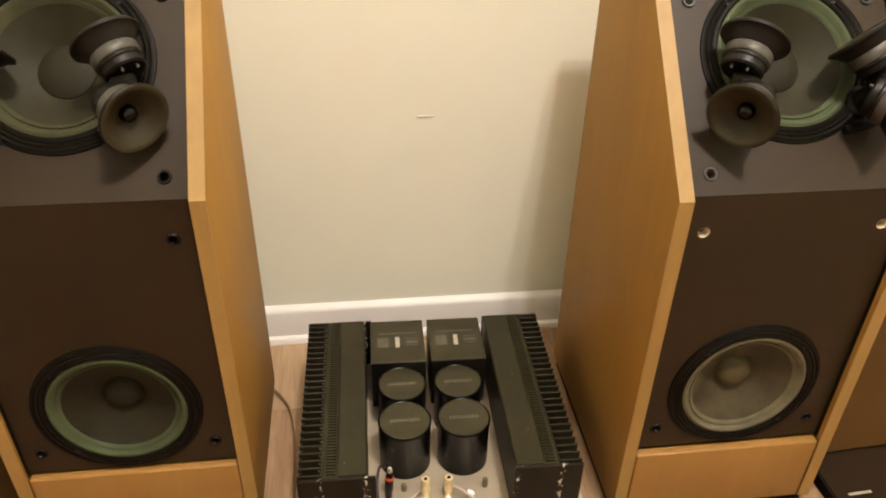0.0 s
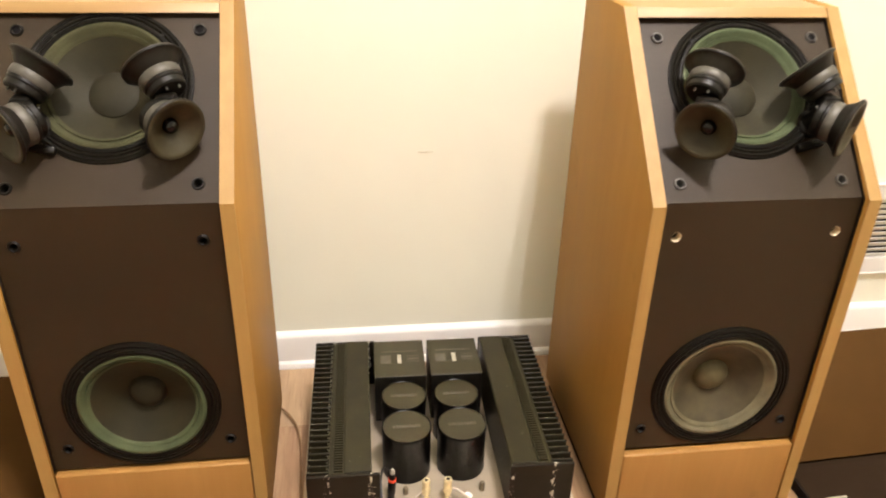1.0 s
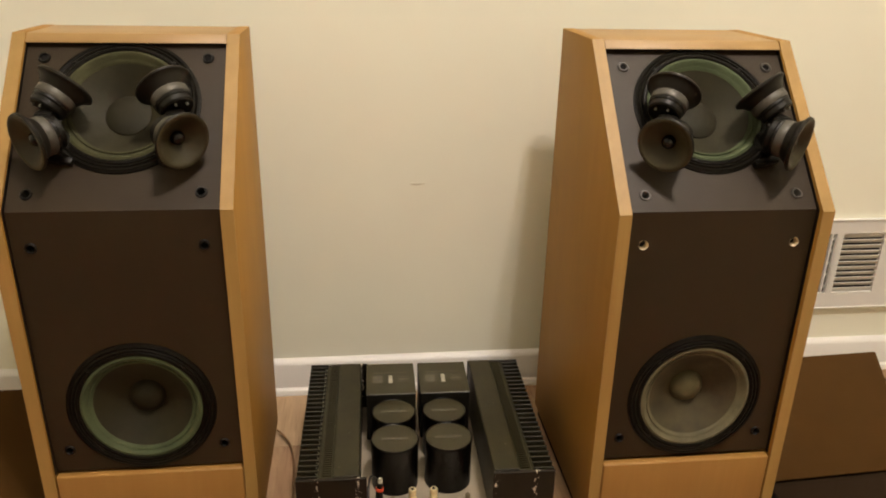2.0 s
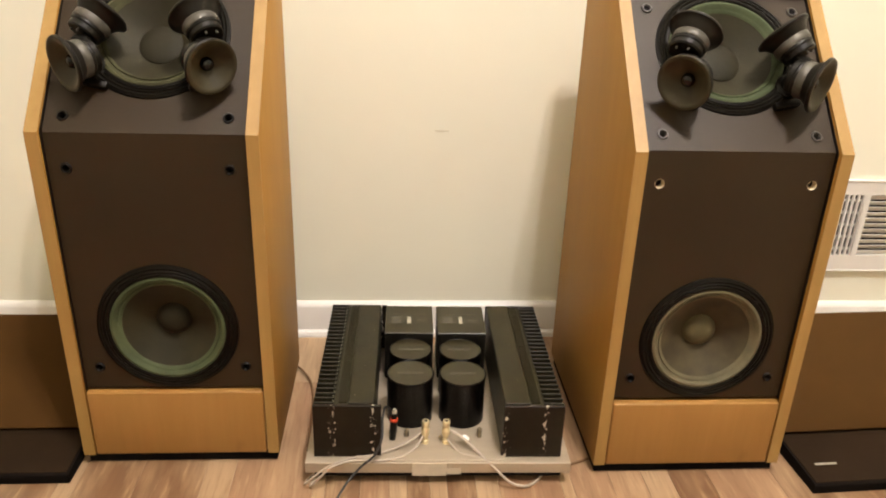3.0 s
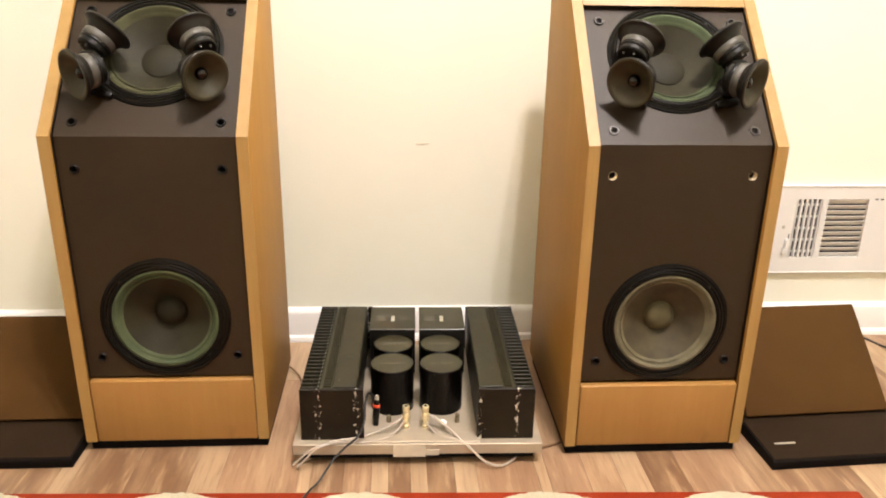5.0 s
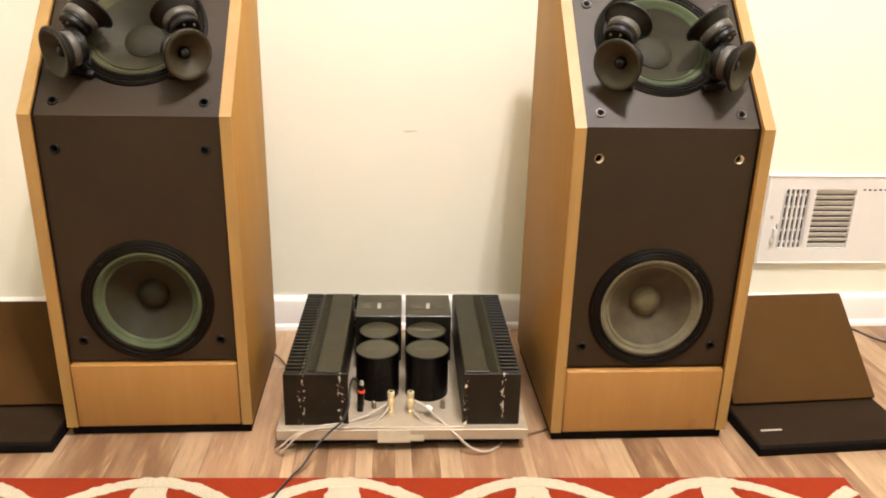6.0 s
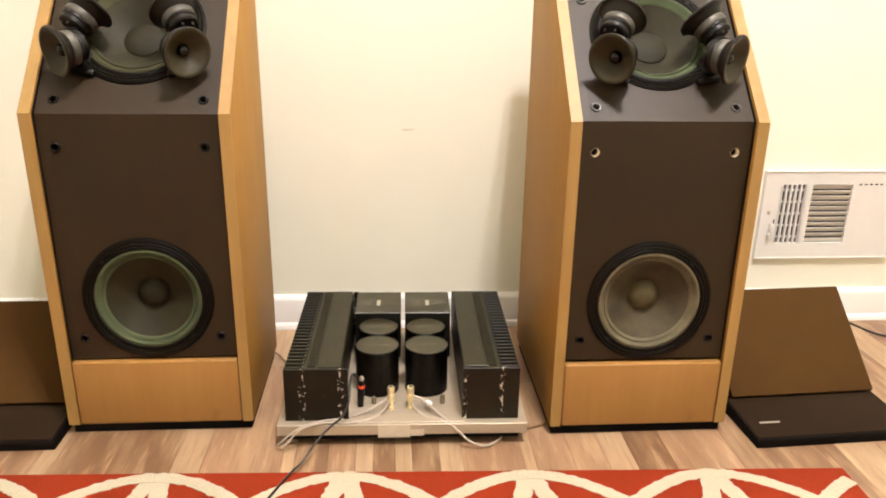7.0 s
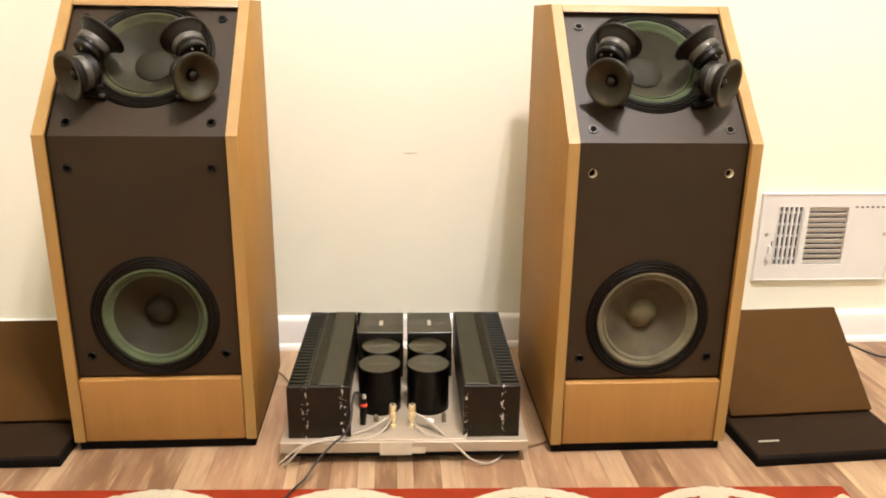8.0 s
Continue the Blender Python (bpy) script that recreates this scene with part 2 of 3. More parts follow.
FLOOR_PALE = plank_wood("sapwood_laminate", [(0.0, (0.35, 0.226, 0.127)), (0.5, (0.39, 0.262, 0.152)), (1.0, (0.43, 0.298, 0.178))], 0.5)
RUG_RED = pile("red_rug_pile", (0.255, 0.028, 0.0075), 0.35)
RUG_CREAM = pile("cream_rug_pile", (0.49, 0.435, 0.315), 0.2)


# ---- mesh helpers ----
def finish(name, bm, material, parent=None, smooth=35):
    bmesh.ops.recalc_face_normals(bm, faces=bm.faces)
    me = bpy.data.meshes.new(name)
    bm.to_mesh(me)
    bm.free()
    if smooth:
        for p in me.polygons:
            p.use_smooth = True
        me.set_sharp_from_angle(angle=radians(smooth))
    me.materials.append(material)
    ob = new(name, me)
    if parent:
        ob.parent = parent
    return ob


def part(name, bm, material, parent, label="", smooth=35):
    ob = finish(name, bm, material, parent, smooth)
    if label:
        tagged(ob, label)
    return ob


def thing(name, label, category, m, group="", kind=""):
    ob = new(name)
    ob.empty_display_size = 0.05
    ob.matrix_basis = m
    return tagged(ob, label, category, group, kind)


def box(x0, x1, y0, y1, z0, z1, bevel=0.0, segs=2, bm=None):
    b = bmesh.new()
    bmesh.ops.create_cube(b, size=1.0, matrix=Matrix.Translation(((x0 + x1) / 2, (y0 + y1) / 2, (z0 + z1) / 2))
                          @ Matrix.Diagonal((x1 - x0, y1 - y0, z1 - z0, 1)))
    if bevel:
        bmesh.ops.bevel(b, geom=b.edges[:], offset=bevel, segments=segs, affect="EDGES", profile=0.5)
    return merge(bm, b)


def merge(bm, b):
    """Adds b to bm and frees b; bm None: b itself."""
    if bm is None:
        return b
    tmp = bpy.data.meshes.new("tmp")
    b.to_mesh(tmp)
    b.free()
    bm.from_mesh(tmp)
    bpy.data.meshes.remove(tmp)
    return bm


def lathe(profile, m=Matrix(), segs=40, bm=None):
    """Turns (radius, height) pairs round the z axis of m."""
    b = bmesh.new()
    rings = []
    for r, h in profile:
        if r < 1e-6:
            rings.append([b.verts.new((0, 0, h))])
        else:
            rings.append([b.verts.new((r * math.cos(2 * math.pi * i / segs), r * math.sin(2 * math.pi * i / segs), h)) for i in range(segs)])
    for p, q in zip(rings, rings[1:]):
        for i in range(segs):
            j = (i + 1) % segs
            vs = [p[i % len(p)], p[j % len(p)], q[j % len(q)], q[i % len(q)]]
            keep = []
            for v in vs:
                if v not in keep:
                    keep.append(v)
            if len(keep) > 2:
                b.faces.new(keep)
    b.transform(m)
    return merge(bm, b)


def profile_slab(points, x0, x1, bevel=0.0, bm=None):
    """A (y, z) outline drawn out along x."""
    b = bmesh.new()
    lo = [b.verts.new((x0, y, z)) for y, z in points]
    hi = [b.verts.new((x1, y, z)) for y, z in points]
    b.faces.new(lo)
    b.faces.new(hi)
    for i in range(len(points)):
        j = (i + 1) % len(points)
        b.faces.new((lo[i], lo[j], hi[j], hi[i]))
    if bevel:
        bmesh.ops.bevel(b, geom=b.edges[:], offset=bevel, segments=2, affect="EDGES", profile=0.5)
    return merge(bm, b)


def pierced(us, vs, holes, depth, m, segs=40):
    """A plate in the (u, v) plane of m, its front at height 0, cut by a grid of us and vs; holes: {(column, row): (u, v, radius)}."""
    b = bmesh.new()
    for i in range(len(us) - 1):
        for j in range(len(vs) - 1):
            u0, u1, v0, v1 = us[i], us[i + 1], vs[j], vs[j + 1]
            if (i, j) not in holes:
                b.faces.new([b.verts.new((u, v, 0)) for u, v in ((u0, v0), (u1, v0), (u1, v1), (u0, v1))])
                continue
            cu, cv, r = holes[i, j]
            angles = [2 * math.pi * k / segs for k in range(segs)]
            angles += [math.atan2(v - cv, u - cu) % (2 * math.pi) for u in (u0, u1) for v in (v0, v1)]
            angles = sorted(set(round(a, 6) for a in angles))
            inner, outer, deep = [], [], []
            for a in angles:
                c, s = math.cos(a), math.sin(a)
                tu = ((u1 - cu) / c if c > 0 else (u0 - cu) / c) if abs(c) > 1e-9 else 1e9
                tv = ((v1 - cv) / s if s > 0 else (v0 - cv) / s) if abs(s) > 1e-9 else 1e9
                t = min(tu, tv)
                outer.append(b.verts.new((cu + t * c, cv + t * s, 0)))
                inner.append(b.verts.new((cu + r * c, cv + r * s, 0)))
                deep.append(b.verts.new((cu + r * c, cv + r * s, -depth)))
            n = len(angles)
            for k in range(n):
                l = (k + 1) % n
                b.faces.new((outer[k], outer[l], inner[l], inner[k]))
                b.faces.new((inner[k], inner[l], deep[l], deep[k]))
    u0, u1, v0, v1 = us[0], us[-1], vs[0], vs[-1]
    rim = [(u0, v0), (u1, v0), (u1, v1), (u0, v1)]
    for (a, c), (d, e) in zip(rim, rim[1:] + rim[:1]):
        b.faces.new([b.verts.new(p) for p in ((a, c, 0), (d, e, 0), (d, e, -depth), (a, c, -depth))])
    bmesh.ops.remove_doubles(b, verts=b.verts, dist=1e-6)
    b.transform(m)
    return b


def tube(points, radius, segs=10, steps=10, bm=None):
    """A round cable along a smooth line through the points."""
    pts = [Vector(p) for p in points]
    line = []
    for i in range(len(pts) - 1):
        p0, p1, p2, p3 = pts[max(i - 1, 0)], pts[i], pts[i + 1], pts[min(i + 2, len(pts) - 1)]
        for k in range(steps):
            t = k / steps
            line.append(0.5 * (2 * p1 + (p2 - p0) * t + (2 * p0 - 5 * p1 + 4 * p2 - p3) * t * t + (3 * p1 - p0 - 3 * p2 + p3) * t ** 3))
    line.append(pts[-1])
    b = bmesh.new()
    rings = []
    for i, p in enumerate(line):
        d = (line[min(i + 1, len(line) - 1)] - line[max(i - 1, 0)]).normalized()
        a = d.cross(Vector((0, 0, 1)))
        a = a.normalized() if a.length > 1e-3 else Vector((1, 0, 0))
        c = d.cross(a)
        rings.append([b.verts.new(p + radius * (math.cos(2 * math.pi * k / segs) * a + math.sin(2 * math.pi * k / segs) * c)) for k in range(segs)])
    for r, s in zip(rings, rings[1:]):
        for k in range(segs):
            b.faces.new((r[k], r[(k + 1) % segs], s[(k + 1) % segs], s[k]))
    b.faces.new(rings[0])
    b.faces.new(rings[-1])
    return merge(bm, b)


def facing(at, normal):
    """A pose at a point whose z axis is the normal."""
    return Matrix.Translation(at) @ Vector(normal).to_track_quat("Z", "Y").to_matrix().to_4x4()


# ---- the room ----
WALL_Y, LEFT, RIGHT, REAR, TOP = 1.245, -3.3, 3.6, -4.6, 3.55


def wall(name, *size):
    return tagged(finish(name, box(*size), WALL, smooth=0), "cream painted plaster wall", "wall", kind="structure")


wall("wall_north", LEFT - 0.1, RIGHT + 0.1, WALL_Y, WALL_Y + 0.1, -0.1, TOP)
wall("wall_south", LEFT - 0.1, RIGHT + 0.1, REAR - 0.1, REAR, -0.1, TOP)
wall("wall_west", LEFT - 0.1, LEFT, REAR, WALL_Y, -0.1, TOP)
wall("wall_east", RIGHT, RIGHT + 0.1, REAR, WALL_Y, -0.1, TOP)
tagged(finish("ceiling", box(LEFT - 0.1, RIGHT + 0.1, REAR - 0.1, WALL_Y + 0.1, TOP, TOP + 0.1), CEILING, smooth=0),
       "white painted flat ceiling", "ceiling", kind="structure")
BB_Y = WALL_Y - 0.016
BASEBOARD = [(WALL_Y, 0.0), (BB_Y, 0.0), (BB_Y, 0.071), (BB_Y + 0.003, 0.0765), (BB_Y + 0.009, 0.0805), (WALL_Y, 0.0825)]
tagged(finish("baseboard", profile_slab(BASEBOARD, LEFT, RIGHT), TRIM), "white painted baseboard along the wall", "baseboard", kind="structure")
SHOE = [(BB_Y, 0.0), (BB_Y - 0.012, 0.0), (BB_Y - 0.0115, 0.006), (BB_Y - 0.008, 0.0115), (BB_Y - 0.002, 0.0138), (BB_Y, 0.0142)]
tagged(finish("trim", profile_slab(SHOE, LEFT, RIGHT), TRIM), "white quarter-round shoe moulding at the floor", "trim", kind="structure")

# a scuff on the wall
mark = box(0.142, 0.173, WALL_Y - 0.0012, WALL_Y + 0.001, 0.4875, 0.4910, 0.0008, 1)
box(0.146, 0.162, WALL_Y - 0.0009, WALL_Y + 0.001, 0.4860, 0.4895, 0.0005, 1, mark)
tagged(finish("wall_scuff", mark, SCUFF, smooth=0), "small brownish scuff mark on the cream wall", "scuff mark", kind="structure")


# ---- speaker cabinets ----
HALF, HIGH, FOOT, WOOD = 0.1685, 0.820, 0.020, 0.020


def woofer(parent, m, surround, cone, cap, label, deep=False):
    """An eight inch driver: frame ring on the baffle, foam roll, paper cone and dust cap."""
    ring = part("woofer", lathe([(0.093, -0.012), (0.093, 0.0035), (0.0955, 0.0052), (0.099, 0.0048), (0.1005, 0.0034), (0.1035, 0.0054),
                                 (0.1060, 0.0036), (0.1090, 0.0050), (0.1115, 0.0032), (0.1135, 0.0026), (0.1145, -0.001)], m, 72), RUBBER, parent, label)
    part("surround", lathe([(0.0945, 0.001), (0.0925, 0.0035), (0.089, 0.0045), (0.0855, 0.003), (0.083, -0.001), (0.0815, -0.002), (0.0805, 0.0),
                            (0.078, -0.0015), (0.0755, -0.0045)], m, 72), surround, ring)
    part("cone", lathe([(0.0765, -0.004), (0.070, -0.0085), (0.056, -0.018), (0.042, -0.027), (0.029, -0.0345), (0.0275, -0.034), (0.02, -0.037)], m, 64), cone, ring)
    if deep:
        part("dust_cap", lathe([(0.0345, -0.0312), (0.0335, -0.0295), (0.028, -0.0272), (0.018, -0.0252), (0.008, -0.0244), (0.0, -0.0242)], m, 40), cap, ring)
    else:
        part("dust_cap", lathe([(0.0287, -0.0345), (0.0265, -0.029), (0.022, -0.0245), (0.015, -0.0212), (0.008, -0.0196), (0.0, -0.019)], m, 40), cap, ring)
    for k in range(4):
        a = math.radians(45 + 90 * k)
        at = m @ Vector((0.1005 * math.cos(a), 0.1005 * math.sin(a), 0.0036))
        screw = m.to_3x3().to_4x4()
        screw.translation = at
        part("screw", lathe([(0.0032, -0.001), (0.0032, 0.0012), (0.0024, 0.0018), (0.0, 0.0018)], screw, 12), PITCH, ring)
    return ring


def tweeter(parent, at, normal, face_label):
    """A small cone tweeter on its bracket, facing along the normal."""
    m = facing(at, normal)
    basket = part("tweeter", lathe([(0.0365, 0.0005), (0.0385, 0.0022), (0.0405, 0.0020), (0.0418, 0.0002), (0.0415, -0.0022), (0.0385, -0.0035),
                                    (0.034, -0.008), (0.0295, -0.0150), (0.0265, -0.0185)], m, 48), TWEETER_FRAME, parent, face_label)
    part("cone", lathe([(0.0404, 0.0012), (0.0404, 0.0026), (0.0385, 0.0030), (0.0355, 0.0022), (0.0330, 0.0004), (0.026, -0.0050), (0.016, -0.0120), (0.009, -0.0165), (0.0, -0.0170)], m, 48), TWEETER_CONE, basket)
    part("dome", lathe([(0.0104, -0.0165), (0.0103, -0.0118), (0.0090, -0.0080), (0.0054, -0.0052), (0.0, -0.0044)], m, 28), GLOSS, basket)
    part("magnet_ring", lathe([(0.024, -0.0170), (0.0275, -0.0175), (0.0285, -0.0190), (0.0285, -0.0285), (0.0275, -0.0300), (0.024, -0.0302)], m, 40), MAGNET, basket,
         "grey steel magnet ring")
    part("magnet", lathe([(0.0262, -0.0295), (0.0272, -0.0310), (0.0272, -0.0340), (0.0255, -0.0360), (0.0255, -0.0430), (0.0235, -0.0455), (0.0, -0.0455)], m, 40), PITCH, basket)
    for k in (-1, 1):
        lug = m @ Matrix.Translation((0.009 * k, 0.014, -0.0462))
        part("terminal", lathe([(0.0018, 0.002), (0.0018, -0.004), (0.0, -0.0045)], lug, 10), MAGNET, basket)
    return basket


def socket(parent, m, rim):
    """A grille fastener: a plastic cup with a rounded lip, set into a hole of the baffle."""
    cup = part("grille_socket", lathe([(0.0082, -0.001), (0.0088, 0.0012), (0.0078, 0.0026), (0.0060, 0.0026), (0.0050, 0.0010), (0.0048, -0.014), (0.0, -0.014)], m, 28), rim, parent)
    return cup


def speaker(name, label, x, front, depth, slope, kink, fold, rec, sw, upper, lower, missing, rim_upper, gaps):
    """A floor-standing cabinet with a raked upper baffle; front is the y of its front edge."""
    root = thing(name, label, "loudspeaker", pose(x, front, 0), "pair of floor speakers")
    rake_angle = math.atan2(slope, HIGH - kink)
    outline = [(0.0, FOOT), (0.0, kink), (slope, HIGH), (depth, HIGH), (depth, FOOT)]
    for x0, x1 in ((-HALF, -HALF + WOOD), (HALF - WOOD, HALF)):
        side = part("side_panel", profile_slab(outline, x0, x1, 0.0012), MAPLE, root)
        # solid lipping along the front edge, paler than the veneer with light painted in
        lip = profile_slab([(-0.0015, FOOT + 0.001), (-0.0015, kink + 0.0006), (slope - 0.0012, HIGH), (slope, HIGH), (0.0002, kink), (0.0002, FOOT + 0.001)],
                           x0 + 0.0004, x1 - 0.0004)
        part("edge_band", lip, EDGE, side, "solid edge band, painted paler for the light on it")
    inner = HALF - WOOD - 0.0006
    ny, nz = -math.cos(rake_angle), math.sin(rake_angle)
    ty, tz = math.sin(rake_angle), math.cos(rake_angle)
    cut = 0.0135 * slope / (HIGH - kink)
    top_out = [(slope - cut - 0.0008, HIGH - 0.0135), (slope - 0.0008, HIGH - 0.0006), (depth - 0.001, HIGH - 0.0006), (depth - 0.001, HIGH - 0.0135)]
    # top panel takes the paler tones that paint glare on its front edge
    part("top_panel", profile_slab(top_out, -inner, inner, 0.0006), EDGE_X, root)
    part("back_panel", box(-inner, inner, depth - 0.02, depth - 0.002, FOOT, HIGH - 0.0142), MAPLE, root)
    part("bottom_panel", box(-inner, inner, 0.016, depth - 0.0205, FOOT, FOOT + 0.018), MAPLE, root)
    part("kick_panel", box(-inner + 0.0009, inner - 0.0009, -0.001, 0.015, FOOT + 0.001, 0.1485, 0.0034, 3), KICK, root)
    for x0, x1 in ((-HALF + WOOD - 0.0003, -HALF + WOOD + 0.0008), (HALF - WOOD - 0.0008, HALF - WOOD + 0.0003)):
        part("liner", profile_slab([(rec - 0.0055, 0.1495), (rec - 0.0055, kink), (slope - 0.0135 * slope / (HIGH - kink) + 0.0055, HIGH - 0.0142), (slope + 0.007, HIGH - 0.0142), (rec + 0.004, kink - 0.004), (rec + 0.004, 0.1495)],
                                   x0, x1), LINER, root, "dark painted inner edge")
    # lower baffle
    low = Matrix(((1, 0, 0, 0), (0, 0, -1, rec), (0, 1, 0, 0), (0, 0, 0, 1)))
    kz = fold
    holes = {(1, 1): (0.0, 0.268, 0.094)}
    for i, u in ((0, -0.1205), (2, 0.1205)):
        holes[i, 0] = (u, 0.193, 0.0062)
        holes[i, 3] = (u, 0.540, 0.0072)
    part("lower_baffle", pierced([-inner + gaps[0], -0.1, 0.1, inner - gaps[1]], [0.1525, 0.165, 0.385, 0.5, kz], {(1, 1): holes[1, 1], (0, 1): (-0.1205, 0.193, 0.0062), (2, 1): (0.1205, 0.193, 0.0062),
                                 (0, 3): holes[0, 3], (2, 3): holes[2, 3]}, 0.014, low), BAFFLE, root, smooth=0)
    # raked baffle, from the fold up to the top panel
    oy, oz = rec, kz
    long = (HIGH - 0.0150 - oz) / tz
    rake = Matrix(((1, 0, 0, 0), (0, ty, ny, oy), (0, tz, nz, oz), (0, 0, 0, 1)))
    s0, s1 = 0.027, 0.253
    part("upper_baffle", pierced([-inner + gaps[0], -0.1, 0.1, inner - gaps[1]], [0.0, 0.05, 0.272, long], {(1, 1): (0.0, sw, 0.094),
                                 (0, 0): (-0.1205, s0, 0.0062), (2, 0): (0.1205, s0, 0.0062)}, 0.012, rake), BAFFLE, root, smooth=0)
    woofer(root, low @ Matrix.Translation((0, 0.268, 0)), *lower)
    woofer(root, rake @ Matrix.Translation((0, sw, 0)), *upper, True)
    for u in (-0.1205, 0.1205):
        socket(root, low @ Matrix.Translation((u, 0.193, 0)), PITCH)
        if not missing:
            socket(root, low @ Matrix.Translation((u, 0.540, 0)), PITCH)
        else:
            # dark floor disc paints the shade of the hole's depth
            part("hole_bottom_shade", lathe([(0.0072, -0.0118), (0.0, -0.0122)], low @ Matrix.Translation((u, 0.540, 0)), 28), SHADE_BLACK, root)
            part("bare_hole", lathe([(0.0076, 0.0004), (0.0072, 0.0003), (0.0070, -0.0125)], low @ Matrix.Translation((u, 0.540, 0)), 28), BARE, root,
                 "bare chipboard hole with its socket missing")
        socket(root, rake @ Matrix.Translation((u, s0, 0)), rim_upper)
        part("grille_socket", lathe([(0.0092, -0.001), (0.0088, 0.0014), (0.0078, 0.0030), (0.0060, 0.0030), (0.0050, 0.0012)], rake @ Matrix.Translation((u, s1, 0)), 28), rim_upper, root)
        # flat dark disc paints the shade inside the socket
        part("socket_bore_shade", lathe([(0.0056, 0.0008), (0.0, 0.0006)], rake @ Matrix.Translation((u, s1, 0)), 24), SHADE_BLACK, root)
    # two pairs of tweeters on posts
    for k in (-1, 1):
        foot = rake @ Vector((0.088 * k, 0.112, 0.0))
        post = bmesh.new()
        up = Matrix.Translation(foot) @ rake.to_3x3().to_4x4()
        lathe([(0.020, -0.001), (0.020, 0.006), (0.015, 0.010), (0.013, 0.040), (0.015, 0.048), (0.0, 0.050)], up, 24, post)
        box(0.088 * k - 0.013, 0.088 * k + 0.013, 0.046, 0.074, 0.688, 0.728, 0.006, 2, post)
        part("tweeter_post", post, PITCH, root, "black plastic tweeter bracket")
        part("post_screw", tube([(0.125 * k, 0.052, 0.672), (0.105 * k, 0.058, 0.684), (0.088 * k, 0.060, 0.692)], 0.0028, 8, 4), PITCH, root)
        foot_bar = rake @ Matrix.Translation((0.080 * k, 0.079, 0.0)) @ pose(0, 0, 0, 0, 0, 12 * k)
        bar = box(-0.021, 0.021, -0.0055, 0.0055, -0.001, 0.011, 0.003, 2)
        bar.transform(foot_bar)
        part("bracket_foot", bar, PITCH, root)
        tweeter(root, (0.1035 * k, 0.021, 0.692), (0.66 * k, -0.735, -0.17), "black tweeter with a grey paper cone")
        tweeter(root, (0.068 * k, 0.096, 0.757), (-0.50 * k, 0.55, 0.67), "black tweeter with a grey paper cone")
    # low recessed plinth; its near-black also paints the shadow under the cabinet
    part("plinth", box(-HALF + 0.005, HALF - 0.005, 0.008, depth - 0.012, 0.0, FOOT + 0.001, 0.001, 1), SHADE_BLACK, root, "recessed plinth, black with the painted shadow")
    return root


DARK_GREEN = (FOAM_GREEN, PAPER_DARK, CAP_DARK, "black framed woofer with a green foam surround")
OLIVE = (FOAM_OLIVE, PAPER_DARK, CAP_DARK, "black framed woofer with an olive foam surround")
speaker("floor_speaker", "maple veneer floor speaker, grille off, green foam woofers, black sockets", -0.3148, 0.774, 0.318, 0.197, 0.5965, 0.5947, 0.0095, 0.171,
        OLIVE, DARK_GREEN, False, PITCH, (0.001, 0.0))
speaker("floor_speaker", "maple veneer floor speaker, grille off, dusty grey lower woofer", 0.5780, 0.727, 0.385, 0.208, 0.5928, 0.5925, 0.013, 0.175,
        DARK_GREEN, (FOAM_GREY, PAPER_PALE, CAP_TAN, "black framed woofer with a dusty grey cone and tan cap"), True, SOCKET_GREY, (0.0, 0.001))


# ---- power amplifier ----
def shared(name, bm, material):
    """A mesh that several alike pieces use."""
    me = bpy.data.meshes.new(name)
    bm.to_mesh(me)
    bm.free()
    me.materials.append(material)
    return me


